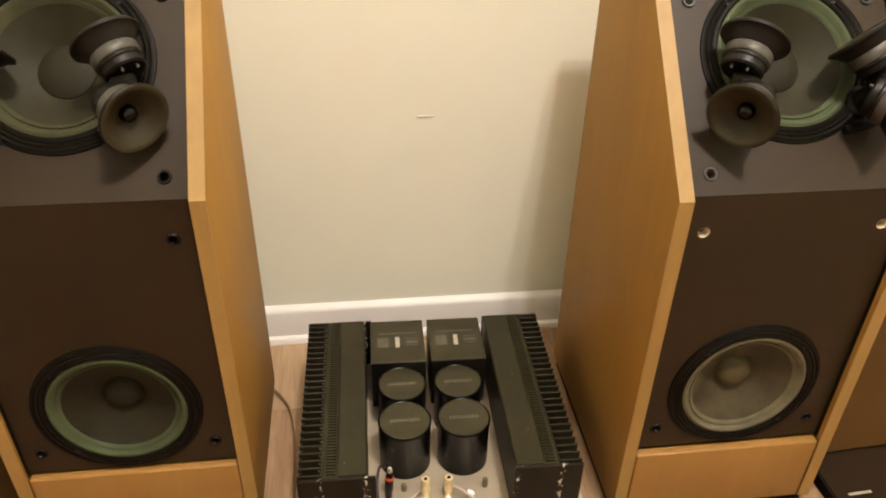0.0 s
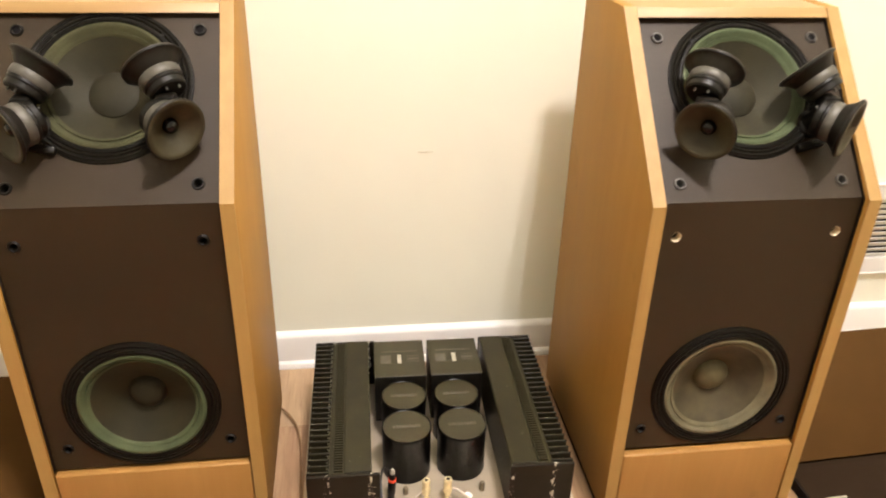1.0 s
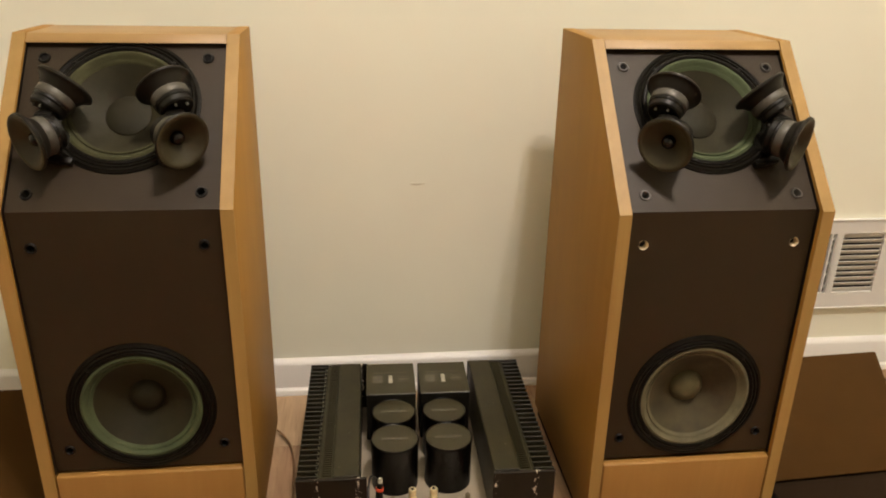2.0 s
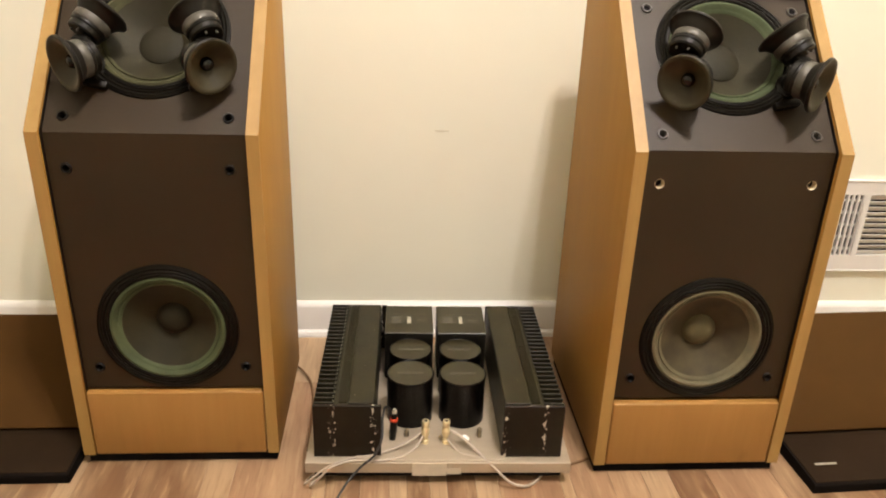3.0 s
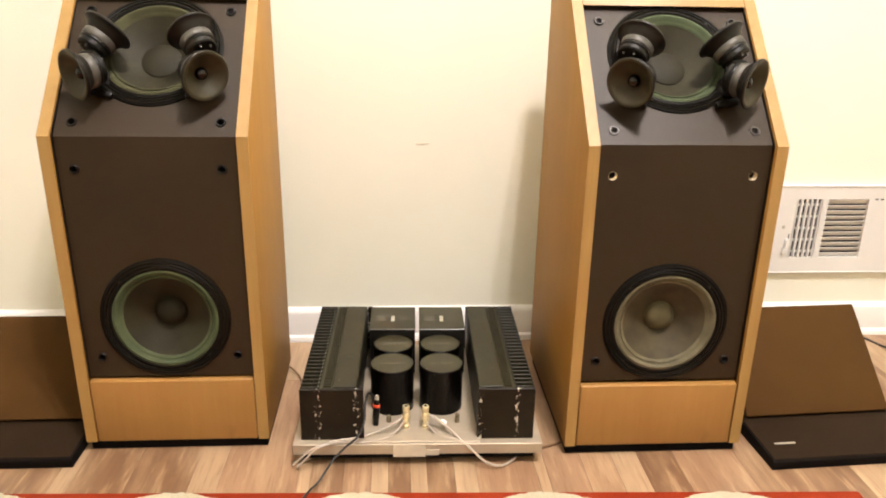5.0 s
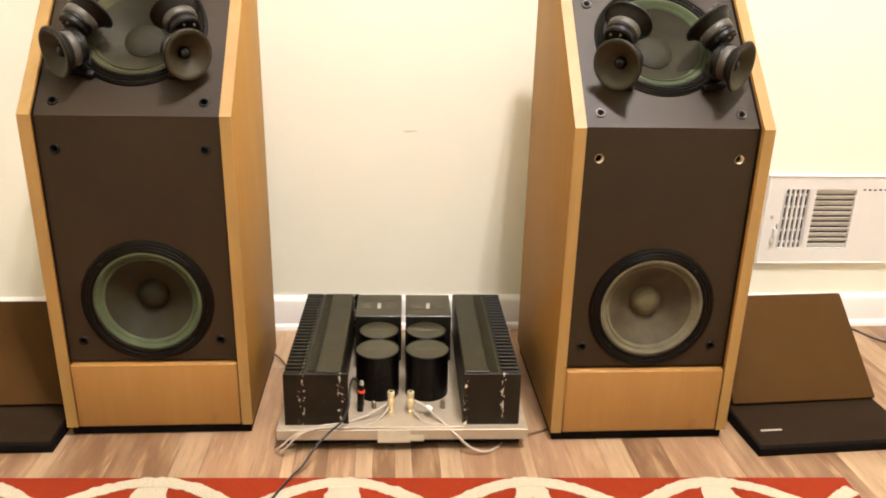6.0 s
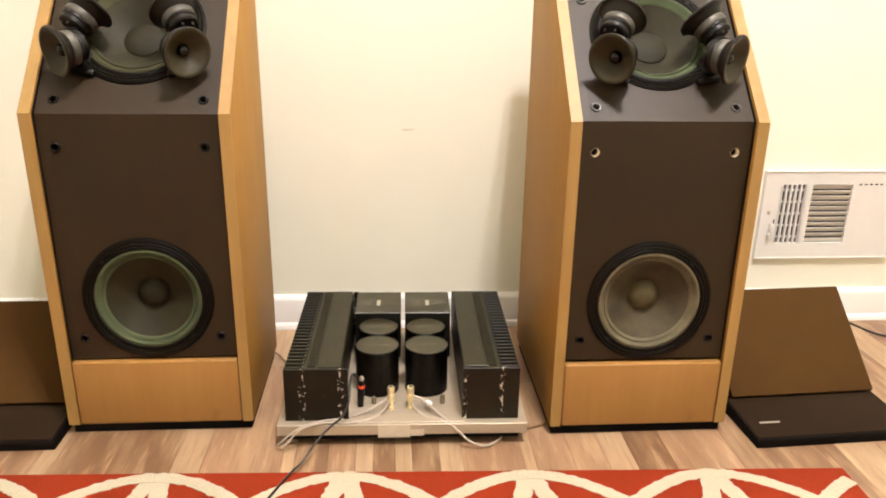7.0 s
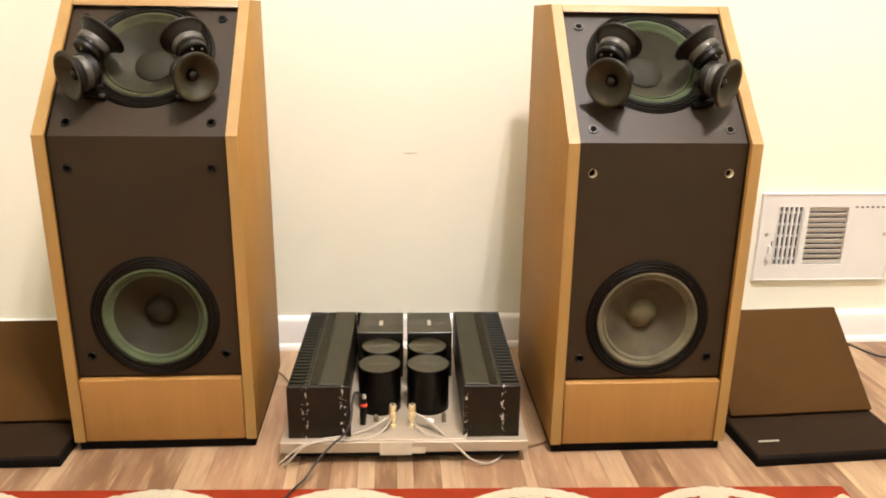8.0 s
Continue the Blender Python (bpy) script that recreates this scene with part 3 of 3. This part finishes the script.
def amplifier():
    root = thing("power_amplifier", "open chassis power amplifier, chipped black heat sinks on a silver plate", "amplifier", pose(0.134, 0.708, 0, 0, 0, -1.3))
    w, z0, z1 = 0.228, 0.0245, 0.045
    plate = profile_slab([(0.0, z0), (0.0, z1 - 0.001), (0.001, z1), (0.40, z1), (0.40, z0), (0.396, z0), (0.396, z1 - 0.003), (0.003, z1 - 0.003), (0.003, z0)], -w, w)
    base = part("base_plate", plate, ALU, root, "silver aluminium chassis plate")
    part("front_rail", box(-w + 0.085, w - 0.115, 0.004, 0.030, z1, z1 + 0.003, 0.001, 1), ALU, base)
    # dark block added for the shadow under the plate, not a chassis part
    part("under_plate_shade", box(-w + 0.014, w - 0.014, 0.010, 0.385, 0.0105, z1 - 0.004), SHADE_BLACK, root)
    for fx in (-0.19, 0.19):
        for fy in (0.04, 0.36):
            part("rubber_foot", lathe([(0.0, 0.0), (0.014, 0.0), (0.016, 0.003), (0.016, 0.0125), (0.0, 0.0125)], Matrix.Translation((fx, fy, 0)), 20), PITCH, root)
    # strips of tape on the front edge
    part("tape", box(-0.046, 0.013, -0.0012, -0.0002, 0.0185, 0.0455, 0.0004, 1), TAPE, base, "cream masking tape strip")
    part("tape", box(0.0135, 0.038, -0.0009, -0.0001, 0.0215, 0.034, 0.0003, 1), TAPE, base, "cream masking tape strip")
    # heat sinks with fins on their outer faces
    top, y0, y1 = 0.1485, 0.022, 0.378
    fin = shared("fin", box(0.0, 0.0358, -0.0016, 0.0016, z1 + 0.001, top + 0.0005, 0.0006, 1), FIN)
    rib = shared("rib", box(-0.0072, 0.0072, -0.0015, 0.0015, 0.0, 0.0030), AMP_BLACK)
    for k in (-1, 1):
        o = 0.112 if k < 0 else 0.110
        e = 0.0995 if k < 0 else 0.1085
        a, b = sorted((o * k, (o + 0.064) * k))
        sink = part("heat_sink", box(a, b, y0, y1, z1, top, 0.0012, 1), AMP_BLACK, root, "black finned heat sink with chipped corners")
        part("end_plate", box(*sorted((e * k, (o + 0.1025) * k)), y0 - 0.006, y0 - 0.0005, z1, top + 0.0012, 0.001, 1), AMP_FRONT, sink, "chipped black end plate")
        part("end_plate", box(*sorted((e * k, (o + 0.1025) * k)), y1 + 0.0005, y1 + 0.005, z1, top + 0.0012, 0.001, 1), AMP_FRONT, sink)
        part("cover_strip", box(*sorted(((o + 0.0005) * k, (o + 0.043) * k)), y0, y1, top + 0.0005, top + 0.0035, 0.001, 1), AMP_BLACK, sink)
        part("web", box(*sorted(((o + 0.0636) * k, (o + 0.0685) * k)), y0 + 0.001, y1 - 0.001, z1, top - 0.002), AMP_BLACK, sink)
        for i in range(60):
            ob = new("rib", rib)
            ob.parent = sink
            ob.matrix_basis = pose((o + 0.0528) * k, y0 + 0.006 + i * (y1 - y0 - 0.012) / 59, top)
        n = 25
        for i in range(n):
            ob = new("fin", fin)
            ob.parent = sink
            ob.matrix_basis = pose((o + 0.0665) * k, y0 + 0.006 + i * (y1 - y0 - 0.012) / (n - 1), 0, 0, 0, 0 if k > 0 else 180)
    # transformers
    for x0, x1 in ((-0.1015, -0.0055), (0.0035, 0.0995)):
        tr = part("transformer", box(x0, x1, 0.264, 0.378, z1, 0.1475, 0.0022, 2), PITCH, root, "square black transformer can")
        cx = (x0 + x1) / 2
        # lid paler than the body, its reflected light put into the colour
        part("lid", box(x0 - 0.0004, x1 + 0.0004, 0.2635, 0.3785, 0.1477, 0.1497, 0.0008, 1), TOP_SHEEN, tr)
        marks = bmesh.new()
        for dx, dy, wx, wy in ((-0.026, -0.004, 0.010, 0.013), (0.026, -0.004, 0.011, 0.003), (0.026, 0.005, 0.011, 0.001), (0.0, 0.021, 0.034, 0.0016), (0.026, -0.012, 0.011, 0.001)):
            box(cx + dx - wx, cx + dx + wx, 0.321 + dy - wy, 0.321 + dy + wy, 0.1496, 0.1499, 0, 1, marks)
        part("label_print", marks, PRINT, tr, smooth=0)
        part("label_logo", box(cx - 0.0038, cx + 0.0038, 0.303, 0.331, 0.1496, 0.1500), PRINT_PALE, tr, "pale printed block", smooth=0)
    # capacitors
    for cx in (-0.0505, 0.0455):
        for cy, r in ((0.1382, 0.0428), (0.2226, 0.0410)):
            m = Matrix.Translation((cx, cy, z1))
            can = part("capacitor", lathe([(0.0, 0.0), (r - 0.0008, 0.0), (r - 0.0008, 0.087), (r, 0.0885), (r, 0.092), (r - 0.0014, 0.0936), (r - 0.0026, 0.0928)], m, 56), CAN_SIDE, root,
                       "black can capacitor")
            part("capacitor_top", lathe([(r - 0.0024, 0.0920), (r - 0.0024, 0.0926), (0.0, 0.0926)], m, 56), TOP_SHEEN, can, "flat top with a painted grey-brown sheen")
            bars = bmesh.new()
            for i in range(9):
                hx = -0.0215 + 0.0054 * i
                box(cx + hx - 0.0022, cx + hx + 0.0022, cy - 0.004 + 0.0005 * (i % 3), cy + 0.003 + 0.0006 * (i % 2), z1 + 0.0925, z1 + 0.0929, 0, 1, bars)
            part("label_print", bars, PRINT, can, smooth=0)
    # binding posts, a switch, small pegs
    for cx in (-0.023, 0.0135):
        m = Matrix.Translation((cx, 0.057, z1))
        post = part("binding_post", lathe([(0.0, 0.0), (0.0066, 0.0), (0.0066, 0.006), (0.0045, 0.007), (0.0045, 0.016), (0.0068, 0.017), (0.0074, 0.020), (0.0074, 0.029), (0.0060, 0.031),
                                           (0.0050, 0.033), (0.0066, 0.035), (0.0070, 0.044), (0.0058, 0.046), (0.0, 0.046)], m, 24), BRASS, root, "gold plated binding post")
        # flat dark disc in place of a bore, its shade painted
        lathe_ring = lathe([(0.0030, 0.0461), (0.0030, 0.0464), (0.0, 0.0464)], m, 16)
        part("post_bore_shade", lathe_ring, SHADE_BLACK, post)
    m = Matrix.Translation((-0.081, 0.066, z1)) @ pose(0, 0, 0, -4, 3, 0)
    plug = part("input_plug", lathe([(0.0, 0.0), (0.0056, 0.0), (0.0056, 0.012), (0.0066, 0.014), (0.0066, 0.036), (0.0050, 0.049), (0.0036, 0.057), (0.0, 0.058)], m, 20), PITCH, root, "black input plug with a red band")
    part("red_band", lathe([(0.0058, 0.0375), (0.0071, 0.038), (0.0068, 0.0425), (0.0054, 0.043)], m, 20), RED, plug, "red band")
    part("plug_tip", lathe([(0.0042, 0.052), (0.0046, 0.056), (0.003, 0.061), (0.0, 0.062)], m, 16), PRINT_PALE, plug, "white tip")
    for cx, cy, h in ((-0.056, 0.076, 0.014), (0.075, 0.074, 0.018)):
        part("peg", lathe([(0.0, 0.0), (0.0045, 0.0), (0.0045, h - 0.002), (0.003, h), (0.0, h)], Matrix.Translation((cx, cy, z1)), 16), PEG, root)
    # plug coloured near white to paint its highlight
    spade = part("spade_plug", lathe([(0.0, 0.0), (0.0042, 0.001), (0.0056, 0.006), (0.0042, 0.013), (0.0, 0.014)],
                                     facing((0.042, 0.052, z1 + 0.017), (0.8, -0.3, -0.35)), 16), GLINT, root, "metal cable plug with a painted glint")
    return root


amplifier()


# ---- cables ----
def cable(name, label, points, radius, material):
    return tagged(finish(name, tube(points, radius), material, smooth=60), label, "cable")


cable("speaker_cable", "translucent white speaker wire on the amplifier's edge",
      [(0.105, 0.766, 0.066), (0.090, 0.756, 0.060), (0.060, 0.742, 0.052), (0.025, 0.728, 0.049), (-0.02, 0.716, 0.050), (-0.050, 0.704, 0.046),
       (-0.068, 0.700, 0.036), (-0.084, 0.698, 0.022), (-0.094, 0.704, 0.009), (-0.092, 0.722, 0.0035), (-0.075, 0.745, 0.003), (-0.03, 0.79, 0.003)], 0.0018, WHITE_WIRE)
cable("speaker_cable", "translucent white speaker wire on the amplifier's edge",
      [(0.108, 0.762, 0.060), (0.094, 0.744, 0.050), (0.074, 0.726, 0.048), (0.040, 0.713, 0.048), (0.01, 0.713, 0.049), (-0.02, 0.711, 0.049),
       (-0.046, 0.701, 0.046), (-0.060, 0.698, 0.036), (-0.074, 0.695, 0.022), (-0.084, 0.699, 0.008), (-0.084, 0.712, 0.0035), (-0.07, 0.73, 0.003), (-0.02, 0.77, 0.003)], 0.0018, WHITE_WIRE)
cable("speaker_cable", "translucent white speaker wire hanging over the amplifier's edge",
      [(0.152, 0.764, 0.072), (0.168, 0.760, 0.067), (0.190, 0.742, 0.057), (0.212, 0.716, 0.048), (0.233, 0.701, 0.034), (0.256, 0.691, 0.016), (0.281, 0.692, 0.006),
       (0.302, 0.705, 0.003), (0.322, 0.735, 0.003), (0.33, 0.80, 0.003)], 0.0024, WHITE_WIRE)
cable("speaker_cable", "short bare end of wire on the amplifier's plate",
      [(0.151, 0.760, 0.056), (0.160, 0.748, 0.050), (0.172, 0.732, 0.0475), (0.192, 0.722, 0.0475), (0.214, 0.717, 0.0475)], 0.0016, WHITE_WIRE)
cable("signal_cable", "thin black signal cable running over the rug",
      [(0.052, 0.785, 0.100), (0.042, 0.778, 0.112), (0.037, 0.752, 0.108), (0.036, 0.720, 0.088), (0.024, 0.705, 0.066), (0.002, 0.696, 0.050), (-0.020, 0.678, 0.034), (-0.042, 0.650, 0.013),
       (-0.056, 0.625, 0.0125), (-0.073, 0.585, 0.0135), (-0.092, 0.540, 0.0135), (-0.120, 0.48, 0.0135), (-0.18, 0.40, 0.0135)], 0.0021, BLACK_WIRE)
cable("speaker_cable", "thin brown cable looping from the cabinet on the floor",
      [(-0.150, 1.075, 0.012), (-0.133, 1.055, 0.010), (-0.115, 1.020, 0.006), (-0.105, 0.96, 0.0035), (-0.102, 0.88, 0.0035), (-0.10, 0.80, 0.0035)], 0.0024, COPPER_WIRE)
cable("speaker_cable", "thin brown cable on the floor beside the cabinet",
      [(0.355, 0.745, 0.003), (0.385, 0.755, 0.003), (0.42, 0.772, 0.003), (0.45, 0.80, 0.003)], 0.0026, COPPER_WIRE)
cable("power_cable", "short black cord behind the amplifier", [(0.335, 1.035, 0.095), (0.362, 1.04, 0.090), (0.378, 1.06, 0.07), (0.38, 1.10, 0.02)], 0.0022, BLACK_WIRE)
cable("power_cable", "black cord lying on the floor by the baseboard",
      [(1.00, 1.15, 0.020), (1.10, 1.165, 0.040), (1.17, 1.172, 0.044), (1.24, 1.158, 0.028), (1.31, 1.125, 0.006), (1.37, 1.108, 0.003), (1.45, 1.10, 0.003), (1.6, 1.14, 0.003)], 0.0027, BLACK_WIRE)


# ---- loose speaker grilles on the floor ----
def grille(label, x0, x1, y, badge_x, rise=0.0, yaw=0.0, deep=0.152):
    """A bent grille: a brown cloth panel leaning back from a flat dark panel; y is its front edge, deep the flat panel's depth."""
    root = thing("speaker_grille", label, "speaker grille", pose(x0, y, 0, 0, 0, yaw) @ pose((x1 - x0) / 2, 0, 0), "pair of loose grilles")
    h = (x1 - x0) / 2
    low = part("lower_panel", profile_slab([(0.0, 0.0), (0.0, 0.016), (0.004, 0.020), (deep - 0.004, 0.026), (deep, 0.022), (deep, 0.0)], -h, h, 0.0016), CLOTH_BLACK, root, "flat panel with a black edge")
    # same cloth as the upper panel, its shade put into the colour
    part("cloth", profile_slab([(0.004, 0.0195), (0.005, 0.0215), (deep - 0.005, 0.0275), (deep - 0.004, 0.0255)], -h + 0.004, h - 0.004, 0.0006), CLOTH_SHADED, low, "brown cloth with its shade painted in")
    a = deep - 0.024
    part("upper_panel", profile_slab([(a, 0.034), (a + 0.172, 0.194 - rise), (a + 0.181, 0.186 - rise), (a + 0.009, 0.026)], -h + 0.012, h - 0.002, 0.0035), CLOTH_BROWN, root, "brown cloth covered panel")
    part("stay", box(-h + 0.04, h - 0.04, a + 0.144, a + 0.156, 0.0, 0.163 - rise, 0.002, 1), CLOTH_BLACK, root, "dark rear stay")
    if badge_x is not None:
        part("badge", box(badge_x - 0.021, badge_x + 0.021, 0.046, 0.051, 0.0230, 0.0244, 0.0006, 1), PRINT_PALE, root, "small silver badge")
    return root


grille("brown cloth speaker grille with a dark lower panel and badge", 0.787, 1.107, 0.666, -0.112, 0.0, 3.0)
grille("brown cloth speaker grille with a dark lower panel", -0.802, -0.492, 0.724, None, 0.019, 0.0, 0.134)


# ---- wall register ----
def register():
    x0, x1, z0, z1 = 1.027, 1.369, 0.1692, 0.389
    root = thing("wall_vent", "white enamelled metal wall register with louvres", "air vent", pose(x0, WALL_Y, z0))
    w, h = x1 - x0, z1 - z0
    f = -0.009
    ua, ub, uc, ud = 0.043, 0.104, 0.120, 0.222
    va, vb = 0.038, 0.188
    plate = bmesh.new()
    us, vs = (0, ua, ub, uc, ud, w), (0, va, vb, h)
    front = [[plate.verts.new((u, f, v)) for v in vs] for u in us]
    back = [[plate.verts.new((u, -0.0005, v)) for v in vs] for u in us]
    solid = {(a, b) for a in range(5) for b in range(3)} - {(1, 1), (3, 1)}
    for a, b in solid:
        ring = ((a, b), (a + 1, b), (a + 1, b + 1), (a, b + 1))
        plate.faces.new([front[p][q] for p, q in ring])
        plate.faces.new([back[p][q] for p, q in reversed(ring)])
        for (p, q), (r, t), beside in zip(ring, ring[1:] + ring[:1], ((a, b - 1), (a + 1, b), (a, b + 1), (a - 1, b))):
            if beside not in solid:
                plate.faces.new((front[p][q], back[p][q], back[r][t], front[r][t]))
    part("face_plate", plate, VENT, root, smooth=0)
    rim = bmesh.new()
    for a in ((-0.003, w + 0.003, f - 0.002, 0, -0.003, 0.0005), (-0.003, w + 0.003, f - 0.002, 0, h - 0.0005, h + 0.003),
              (-0.003, 0.0005, f - 0.002, 0, 0.0006, h - 0.0006), (w - 0.0005, w + 0.003, f - 0.002, 0, 0.0006, h - 0.0006)):
        box(*a, 0.001, 1, rim)
    part("rim", rim, VENT, root)
    # thin dark sheet on the wall paints the shaded depth behind the louvres
    part("duct_shade", box(ua, ud, -0.0008, -0.0002, va, vb), GAP_SHADE, root)
    for i in range(6):
        x = ua + (ub - ua) * i / 5
        part("bar", box(x - 0.0027, x + 0.0027, f, -0.002, va, vb, 0.0008, 1), VENT, root)
    for i in range(5):
        z = va + (vb - va) * (i + 0.5) / 5
        part("blade", box(ua, ub, f + 0.0062, f + 0.0078, z - 0.0026, z + 0.0026), VENT, root)
    for i in range(11):
        z = va + 0.007 + (vb - va - 0.014) * i / 10
        bl = part("blade", box(uc, ud, -0.0062, 0.0062, -0.0008, 0.0008, 0.0004, 1), VENT, root)
        bl.matrix_basis = pose(0, f + 0.0045, z, -62 + 5 * (i % 2), 0, 0)
    # flat dark strips paint the shade of narrow slots
    for i in range(6):
        part("slot", box(0.237 + i * 0.0135, 0.244 + i * 0.0135, f - 0.0004, f + 0.0004, 0.186, 0.1895), GAP_SHADE, root)
    lever = bmesh.new()
    box(0.024, 0.031, f - 0.012, f, 0.062, 0.090, 0.002, 2, lever)
    box(0.020, 0.027, f - 0.010, f - 0.002, 0.050, 0.066, 0.002, 2, lever)
    part("lever", lever, VENT, root, "small white damper lever")
    part("lever_slot", box(0.033, 0.0355, f - 0.0004, f + 0.0004, 0.070, 0.100), GAP_SHADE, root)
    for x, z in ((0.018, 0.118), (w - 0.018, 0.118)):
        part("screw", lathe([(0.0045, 0.0), (0.004, 0.0014), (0.0, 0.002)], facing((x, f, z), (0, -1, 0)), 14), STEEL, root)


register()


# ---- rug ----
def band(points, width, z, bm):
    """A flat strip of pile along a line, with slightly uneven edges."""
    pts = [Vector(p) for p in points]
    left, right = [], []
    for i, p in enumerate(pts):
        d = (pts[min(i + 1, len(pts) - 1)] - pts[max(i - 1, 0)]).normalized()
        nrm = Vector((-d.y, d.x))
        ja = 0.0034 * noise.noise((p.x * 110, p.y * 110, 1.0))
        jb = 0.0034 * noise.noise((p.x * 110, p.y * 110, 7.0))
        wd = width[i] if isinstance(width, list) else width
        left.append(p + nrm * (wd / 2 + ja))
        right.append(p - nrm * (wd / 2 + jb))
    rows = []
    for l, r in zip(left, right):
        rows.append([bm.verts.new((l.x, l.y, z - 0.003)), bm.verts.new((l.x, l.y, z)), bm.verts.new((r.x, r.y, z)), bm.verts.new((r.x, r.y, z - 0.003))])
    for a, b in zip(rows, rows[1:]):
        for k in range(3):
            bm.faces.new((a[k], a[k + 1], b[k + 1], b[k]))
    bm.faces.new(rows[0])
    bm.faces.new(rows[-1])


def rug():
    # its own x runs along the far edge from the right end to the left, y away from the viewer
    root = thing("rug", "red rug with a cream curved trellis pattern on the floor", "rug", pose(0.905, 0.590, 0, 0, 0, -2.06))
    length, depth, z = 2.3, 1.5, 0.0095
    part("rug_base", box(-length, 0, -depth, 0, 0.0006, z, 0.0025, 2), RUG_RED, root, "red cut pile")
    per, peak = 0.3155, -0.2410
    k = -1
    while peak - k * per > -length + 0.1:
        c = peak - k * per
        for row in range(4):
            y0 = -0.0135 - row * 0.36
            arch = bmesh.new()
            pts = [(c + u, y0 - 0.088 * (abs(u) / 0.165) ** 1.9 if abs(u) < 0.165 else y0 - 0.088 - (abs(u) - 0.165) * 1.05) for u in np.linspace(-0.235, 0.235, 141)]
            pts = [p for p in pts if p[0] < -0.004]
            if len(pts) > 3:
                band(pts, 0.0245, z + 0.0006 + 0.0004 * (k % 2), arch)
                part("pattern_band", arch, RUG_CREAM, root, "cream pile band", smooth=0)
            else:
                arch.free()
            if c < -0.05:
                for sgn in (-1, 1):
                    leg = bmesh.new()
                    ts = np.linspace(0, 1, 70)
                    leg_pts = [(c + sgn * (0.0085 + 0.012 * t + 0.155 * t ** 1.8), y0 - 0.002 - 0.27 * t) for t in ts]
                    band(leg_pts, [0.030 - 0.004 * t for t in ts], z + 0.0003 + 0.0001 * sgn, leg)
                    part("pattern_band", leg, RUG_CREAM, root, smooth=0)
        k += 1


rug()


# ---- laminate floor, last ----
floor = tagged(finish("floor", box(LEFT - 0.1, RIGHT + 0.1, REAR - 0.1, WALL_Y + 0.1, -0.1, -0.0052), GAP_SHADE, smooth=0),
               "laminate floor of mixed brown and cream staves", "floor", kind="structure")
WIDTHS = (0.036, 0.064, 0.092, 0.125, 0.165)
LENGTHS = (0.46, 0.72, 1.05)


def plank_shape(w, l):
    c, g = 0.0005, 0.0002
    b = bmesh.new()
    lo = [b.verts.new(p) for p in ((g, g, -0.005), (w - g, g, -0.005), (w - g, l - g, -0.005), (g, l - g, -0.005))]
    mid = [b.verts.new((v.co.x, v.co.y, -c * 0.6)) for v in lo]
    hi = [b.verts.new(p) for p in ((g + c, g + c, 0), (w - g - c, g + c, 0), (w - g - c, l - g - c, 0), (g + c, l - g - c, 0))]
    b.faces.new(hi)
    for ring, nxt in ((lo, mid), (mid, hi)):
        for i in range(4):
            b.faces.new((ring[i], ring[(i + 1) % 4], nxt[(i + 1) % 4], nxt[i]))
    return b


shapes = {}
TONES = {"d": FLOOR_DARK, "m": FLOOR_MID, "p": FLOOR_PALE}
rng = random.Random(11)
far_planks = {t: bmesh.new() for t in TONES}
# the run of staves before the cabinets, from west to east: width in centimetres and tone
RUN = "3p 10d 11d 5p 14m 2p 6d 5m 3p 4d 3p 5d 4p 11m 2p 7m 6m 5p 7d 12m 20d 8p 9m 12d 7p 10m"
strips, x = [], LEFT
while x < -0.512:
    w = rng.choice(WIDTHS)
    w = w if x + w < -0.56 else -0.511 - x
    strips.append((x, w, rng.choice("dmmp")))
    x += w
for word in RUN.split():
    w = int(word[:-1]) / 100
    strips.append((x, w, word[-1]))
    x += w
while x < RIGHT - 0.02:
    w = rng.choice(WIDTHS)
    strips.append((x, w, rng.choice("dmmp")))
    x += w


def stave(x, y, w, l, tone):
    y, end = max(y, REAR), min(y + l, WALL_Y - 0.001)
    l = round(end - y, 4)
    if l < 0.02:
        return
    key = (round(w, 4), l, tone)
    if key not in shapes:
        me = bpy.data.meshes.new("plank")
        pb = plank_shape(w, l)
        bmesh.ops.recalc_face_normals(pb, faces=pb.faces)
        pb.to_mesh(me)
        pb.free()
        me.materials.append(TONES[tone])
        shapes[key] = me
    if y > -0.3 and -1.35 < x < 1.9:
        ob = new("plank", shapes[key])
        ob.parent = floor
        ob.matrix_basis = pose(x, y, 0)
    else:
        b = plank_shape(w, l)
        b.transform(Matrix.Translation((x, y, 0)))
        merge(far_planks[tone], b)


for x, w, tone in strips:
    # a stave of the run reaches from under the rug to behind the cabinets
    y = rng.uniform(0.30, 0.48)
    l = rng.choice(LENGTHS[:2])
    stave(x, y, w, l, tone)
    up = y + l
    while up < WALL_Y:
        l = rng.choice(LENGTHS)
        stave(x, up, w, l, rng.choice("dmmp"))
        up += l
    while y > REAR:
        l = rng.choice(LENGTHS)
        y -= l
        stave(x, y, w, l, rng.choice("dmmp"))
for tone, bm in far_planks.items():
    tagged(part("far_planks", bm, TONES[tone], floor, "laminate staves of mixed brown tones", smooth=0), kind="stuff")
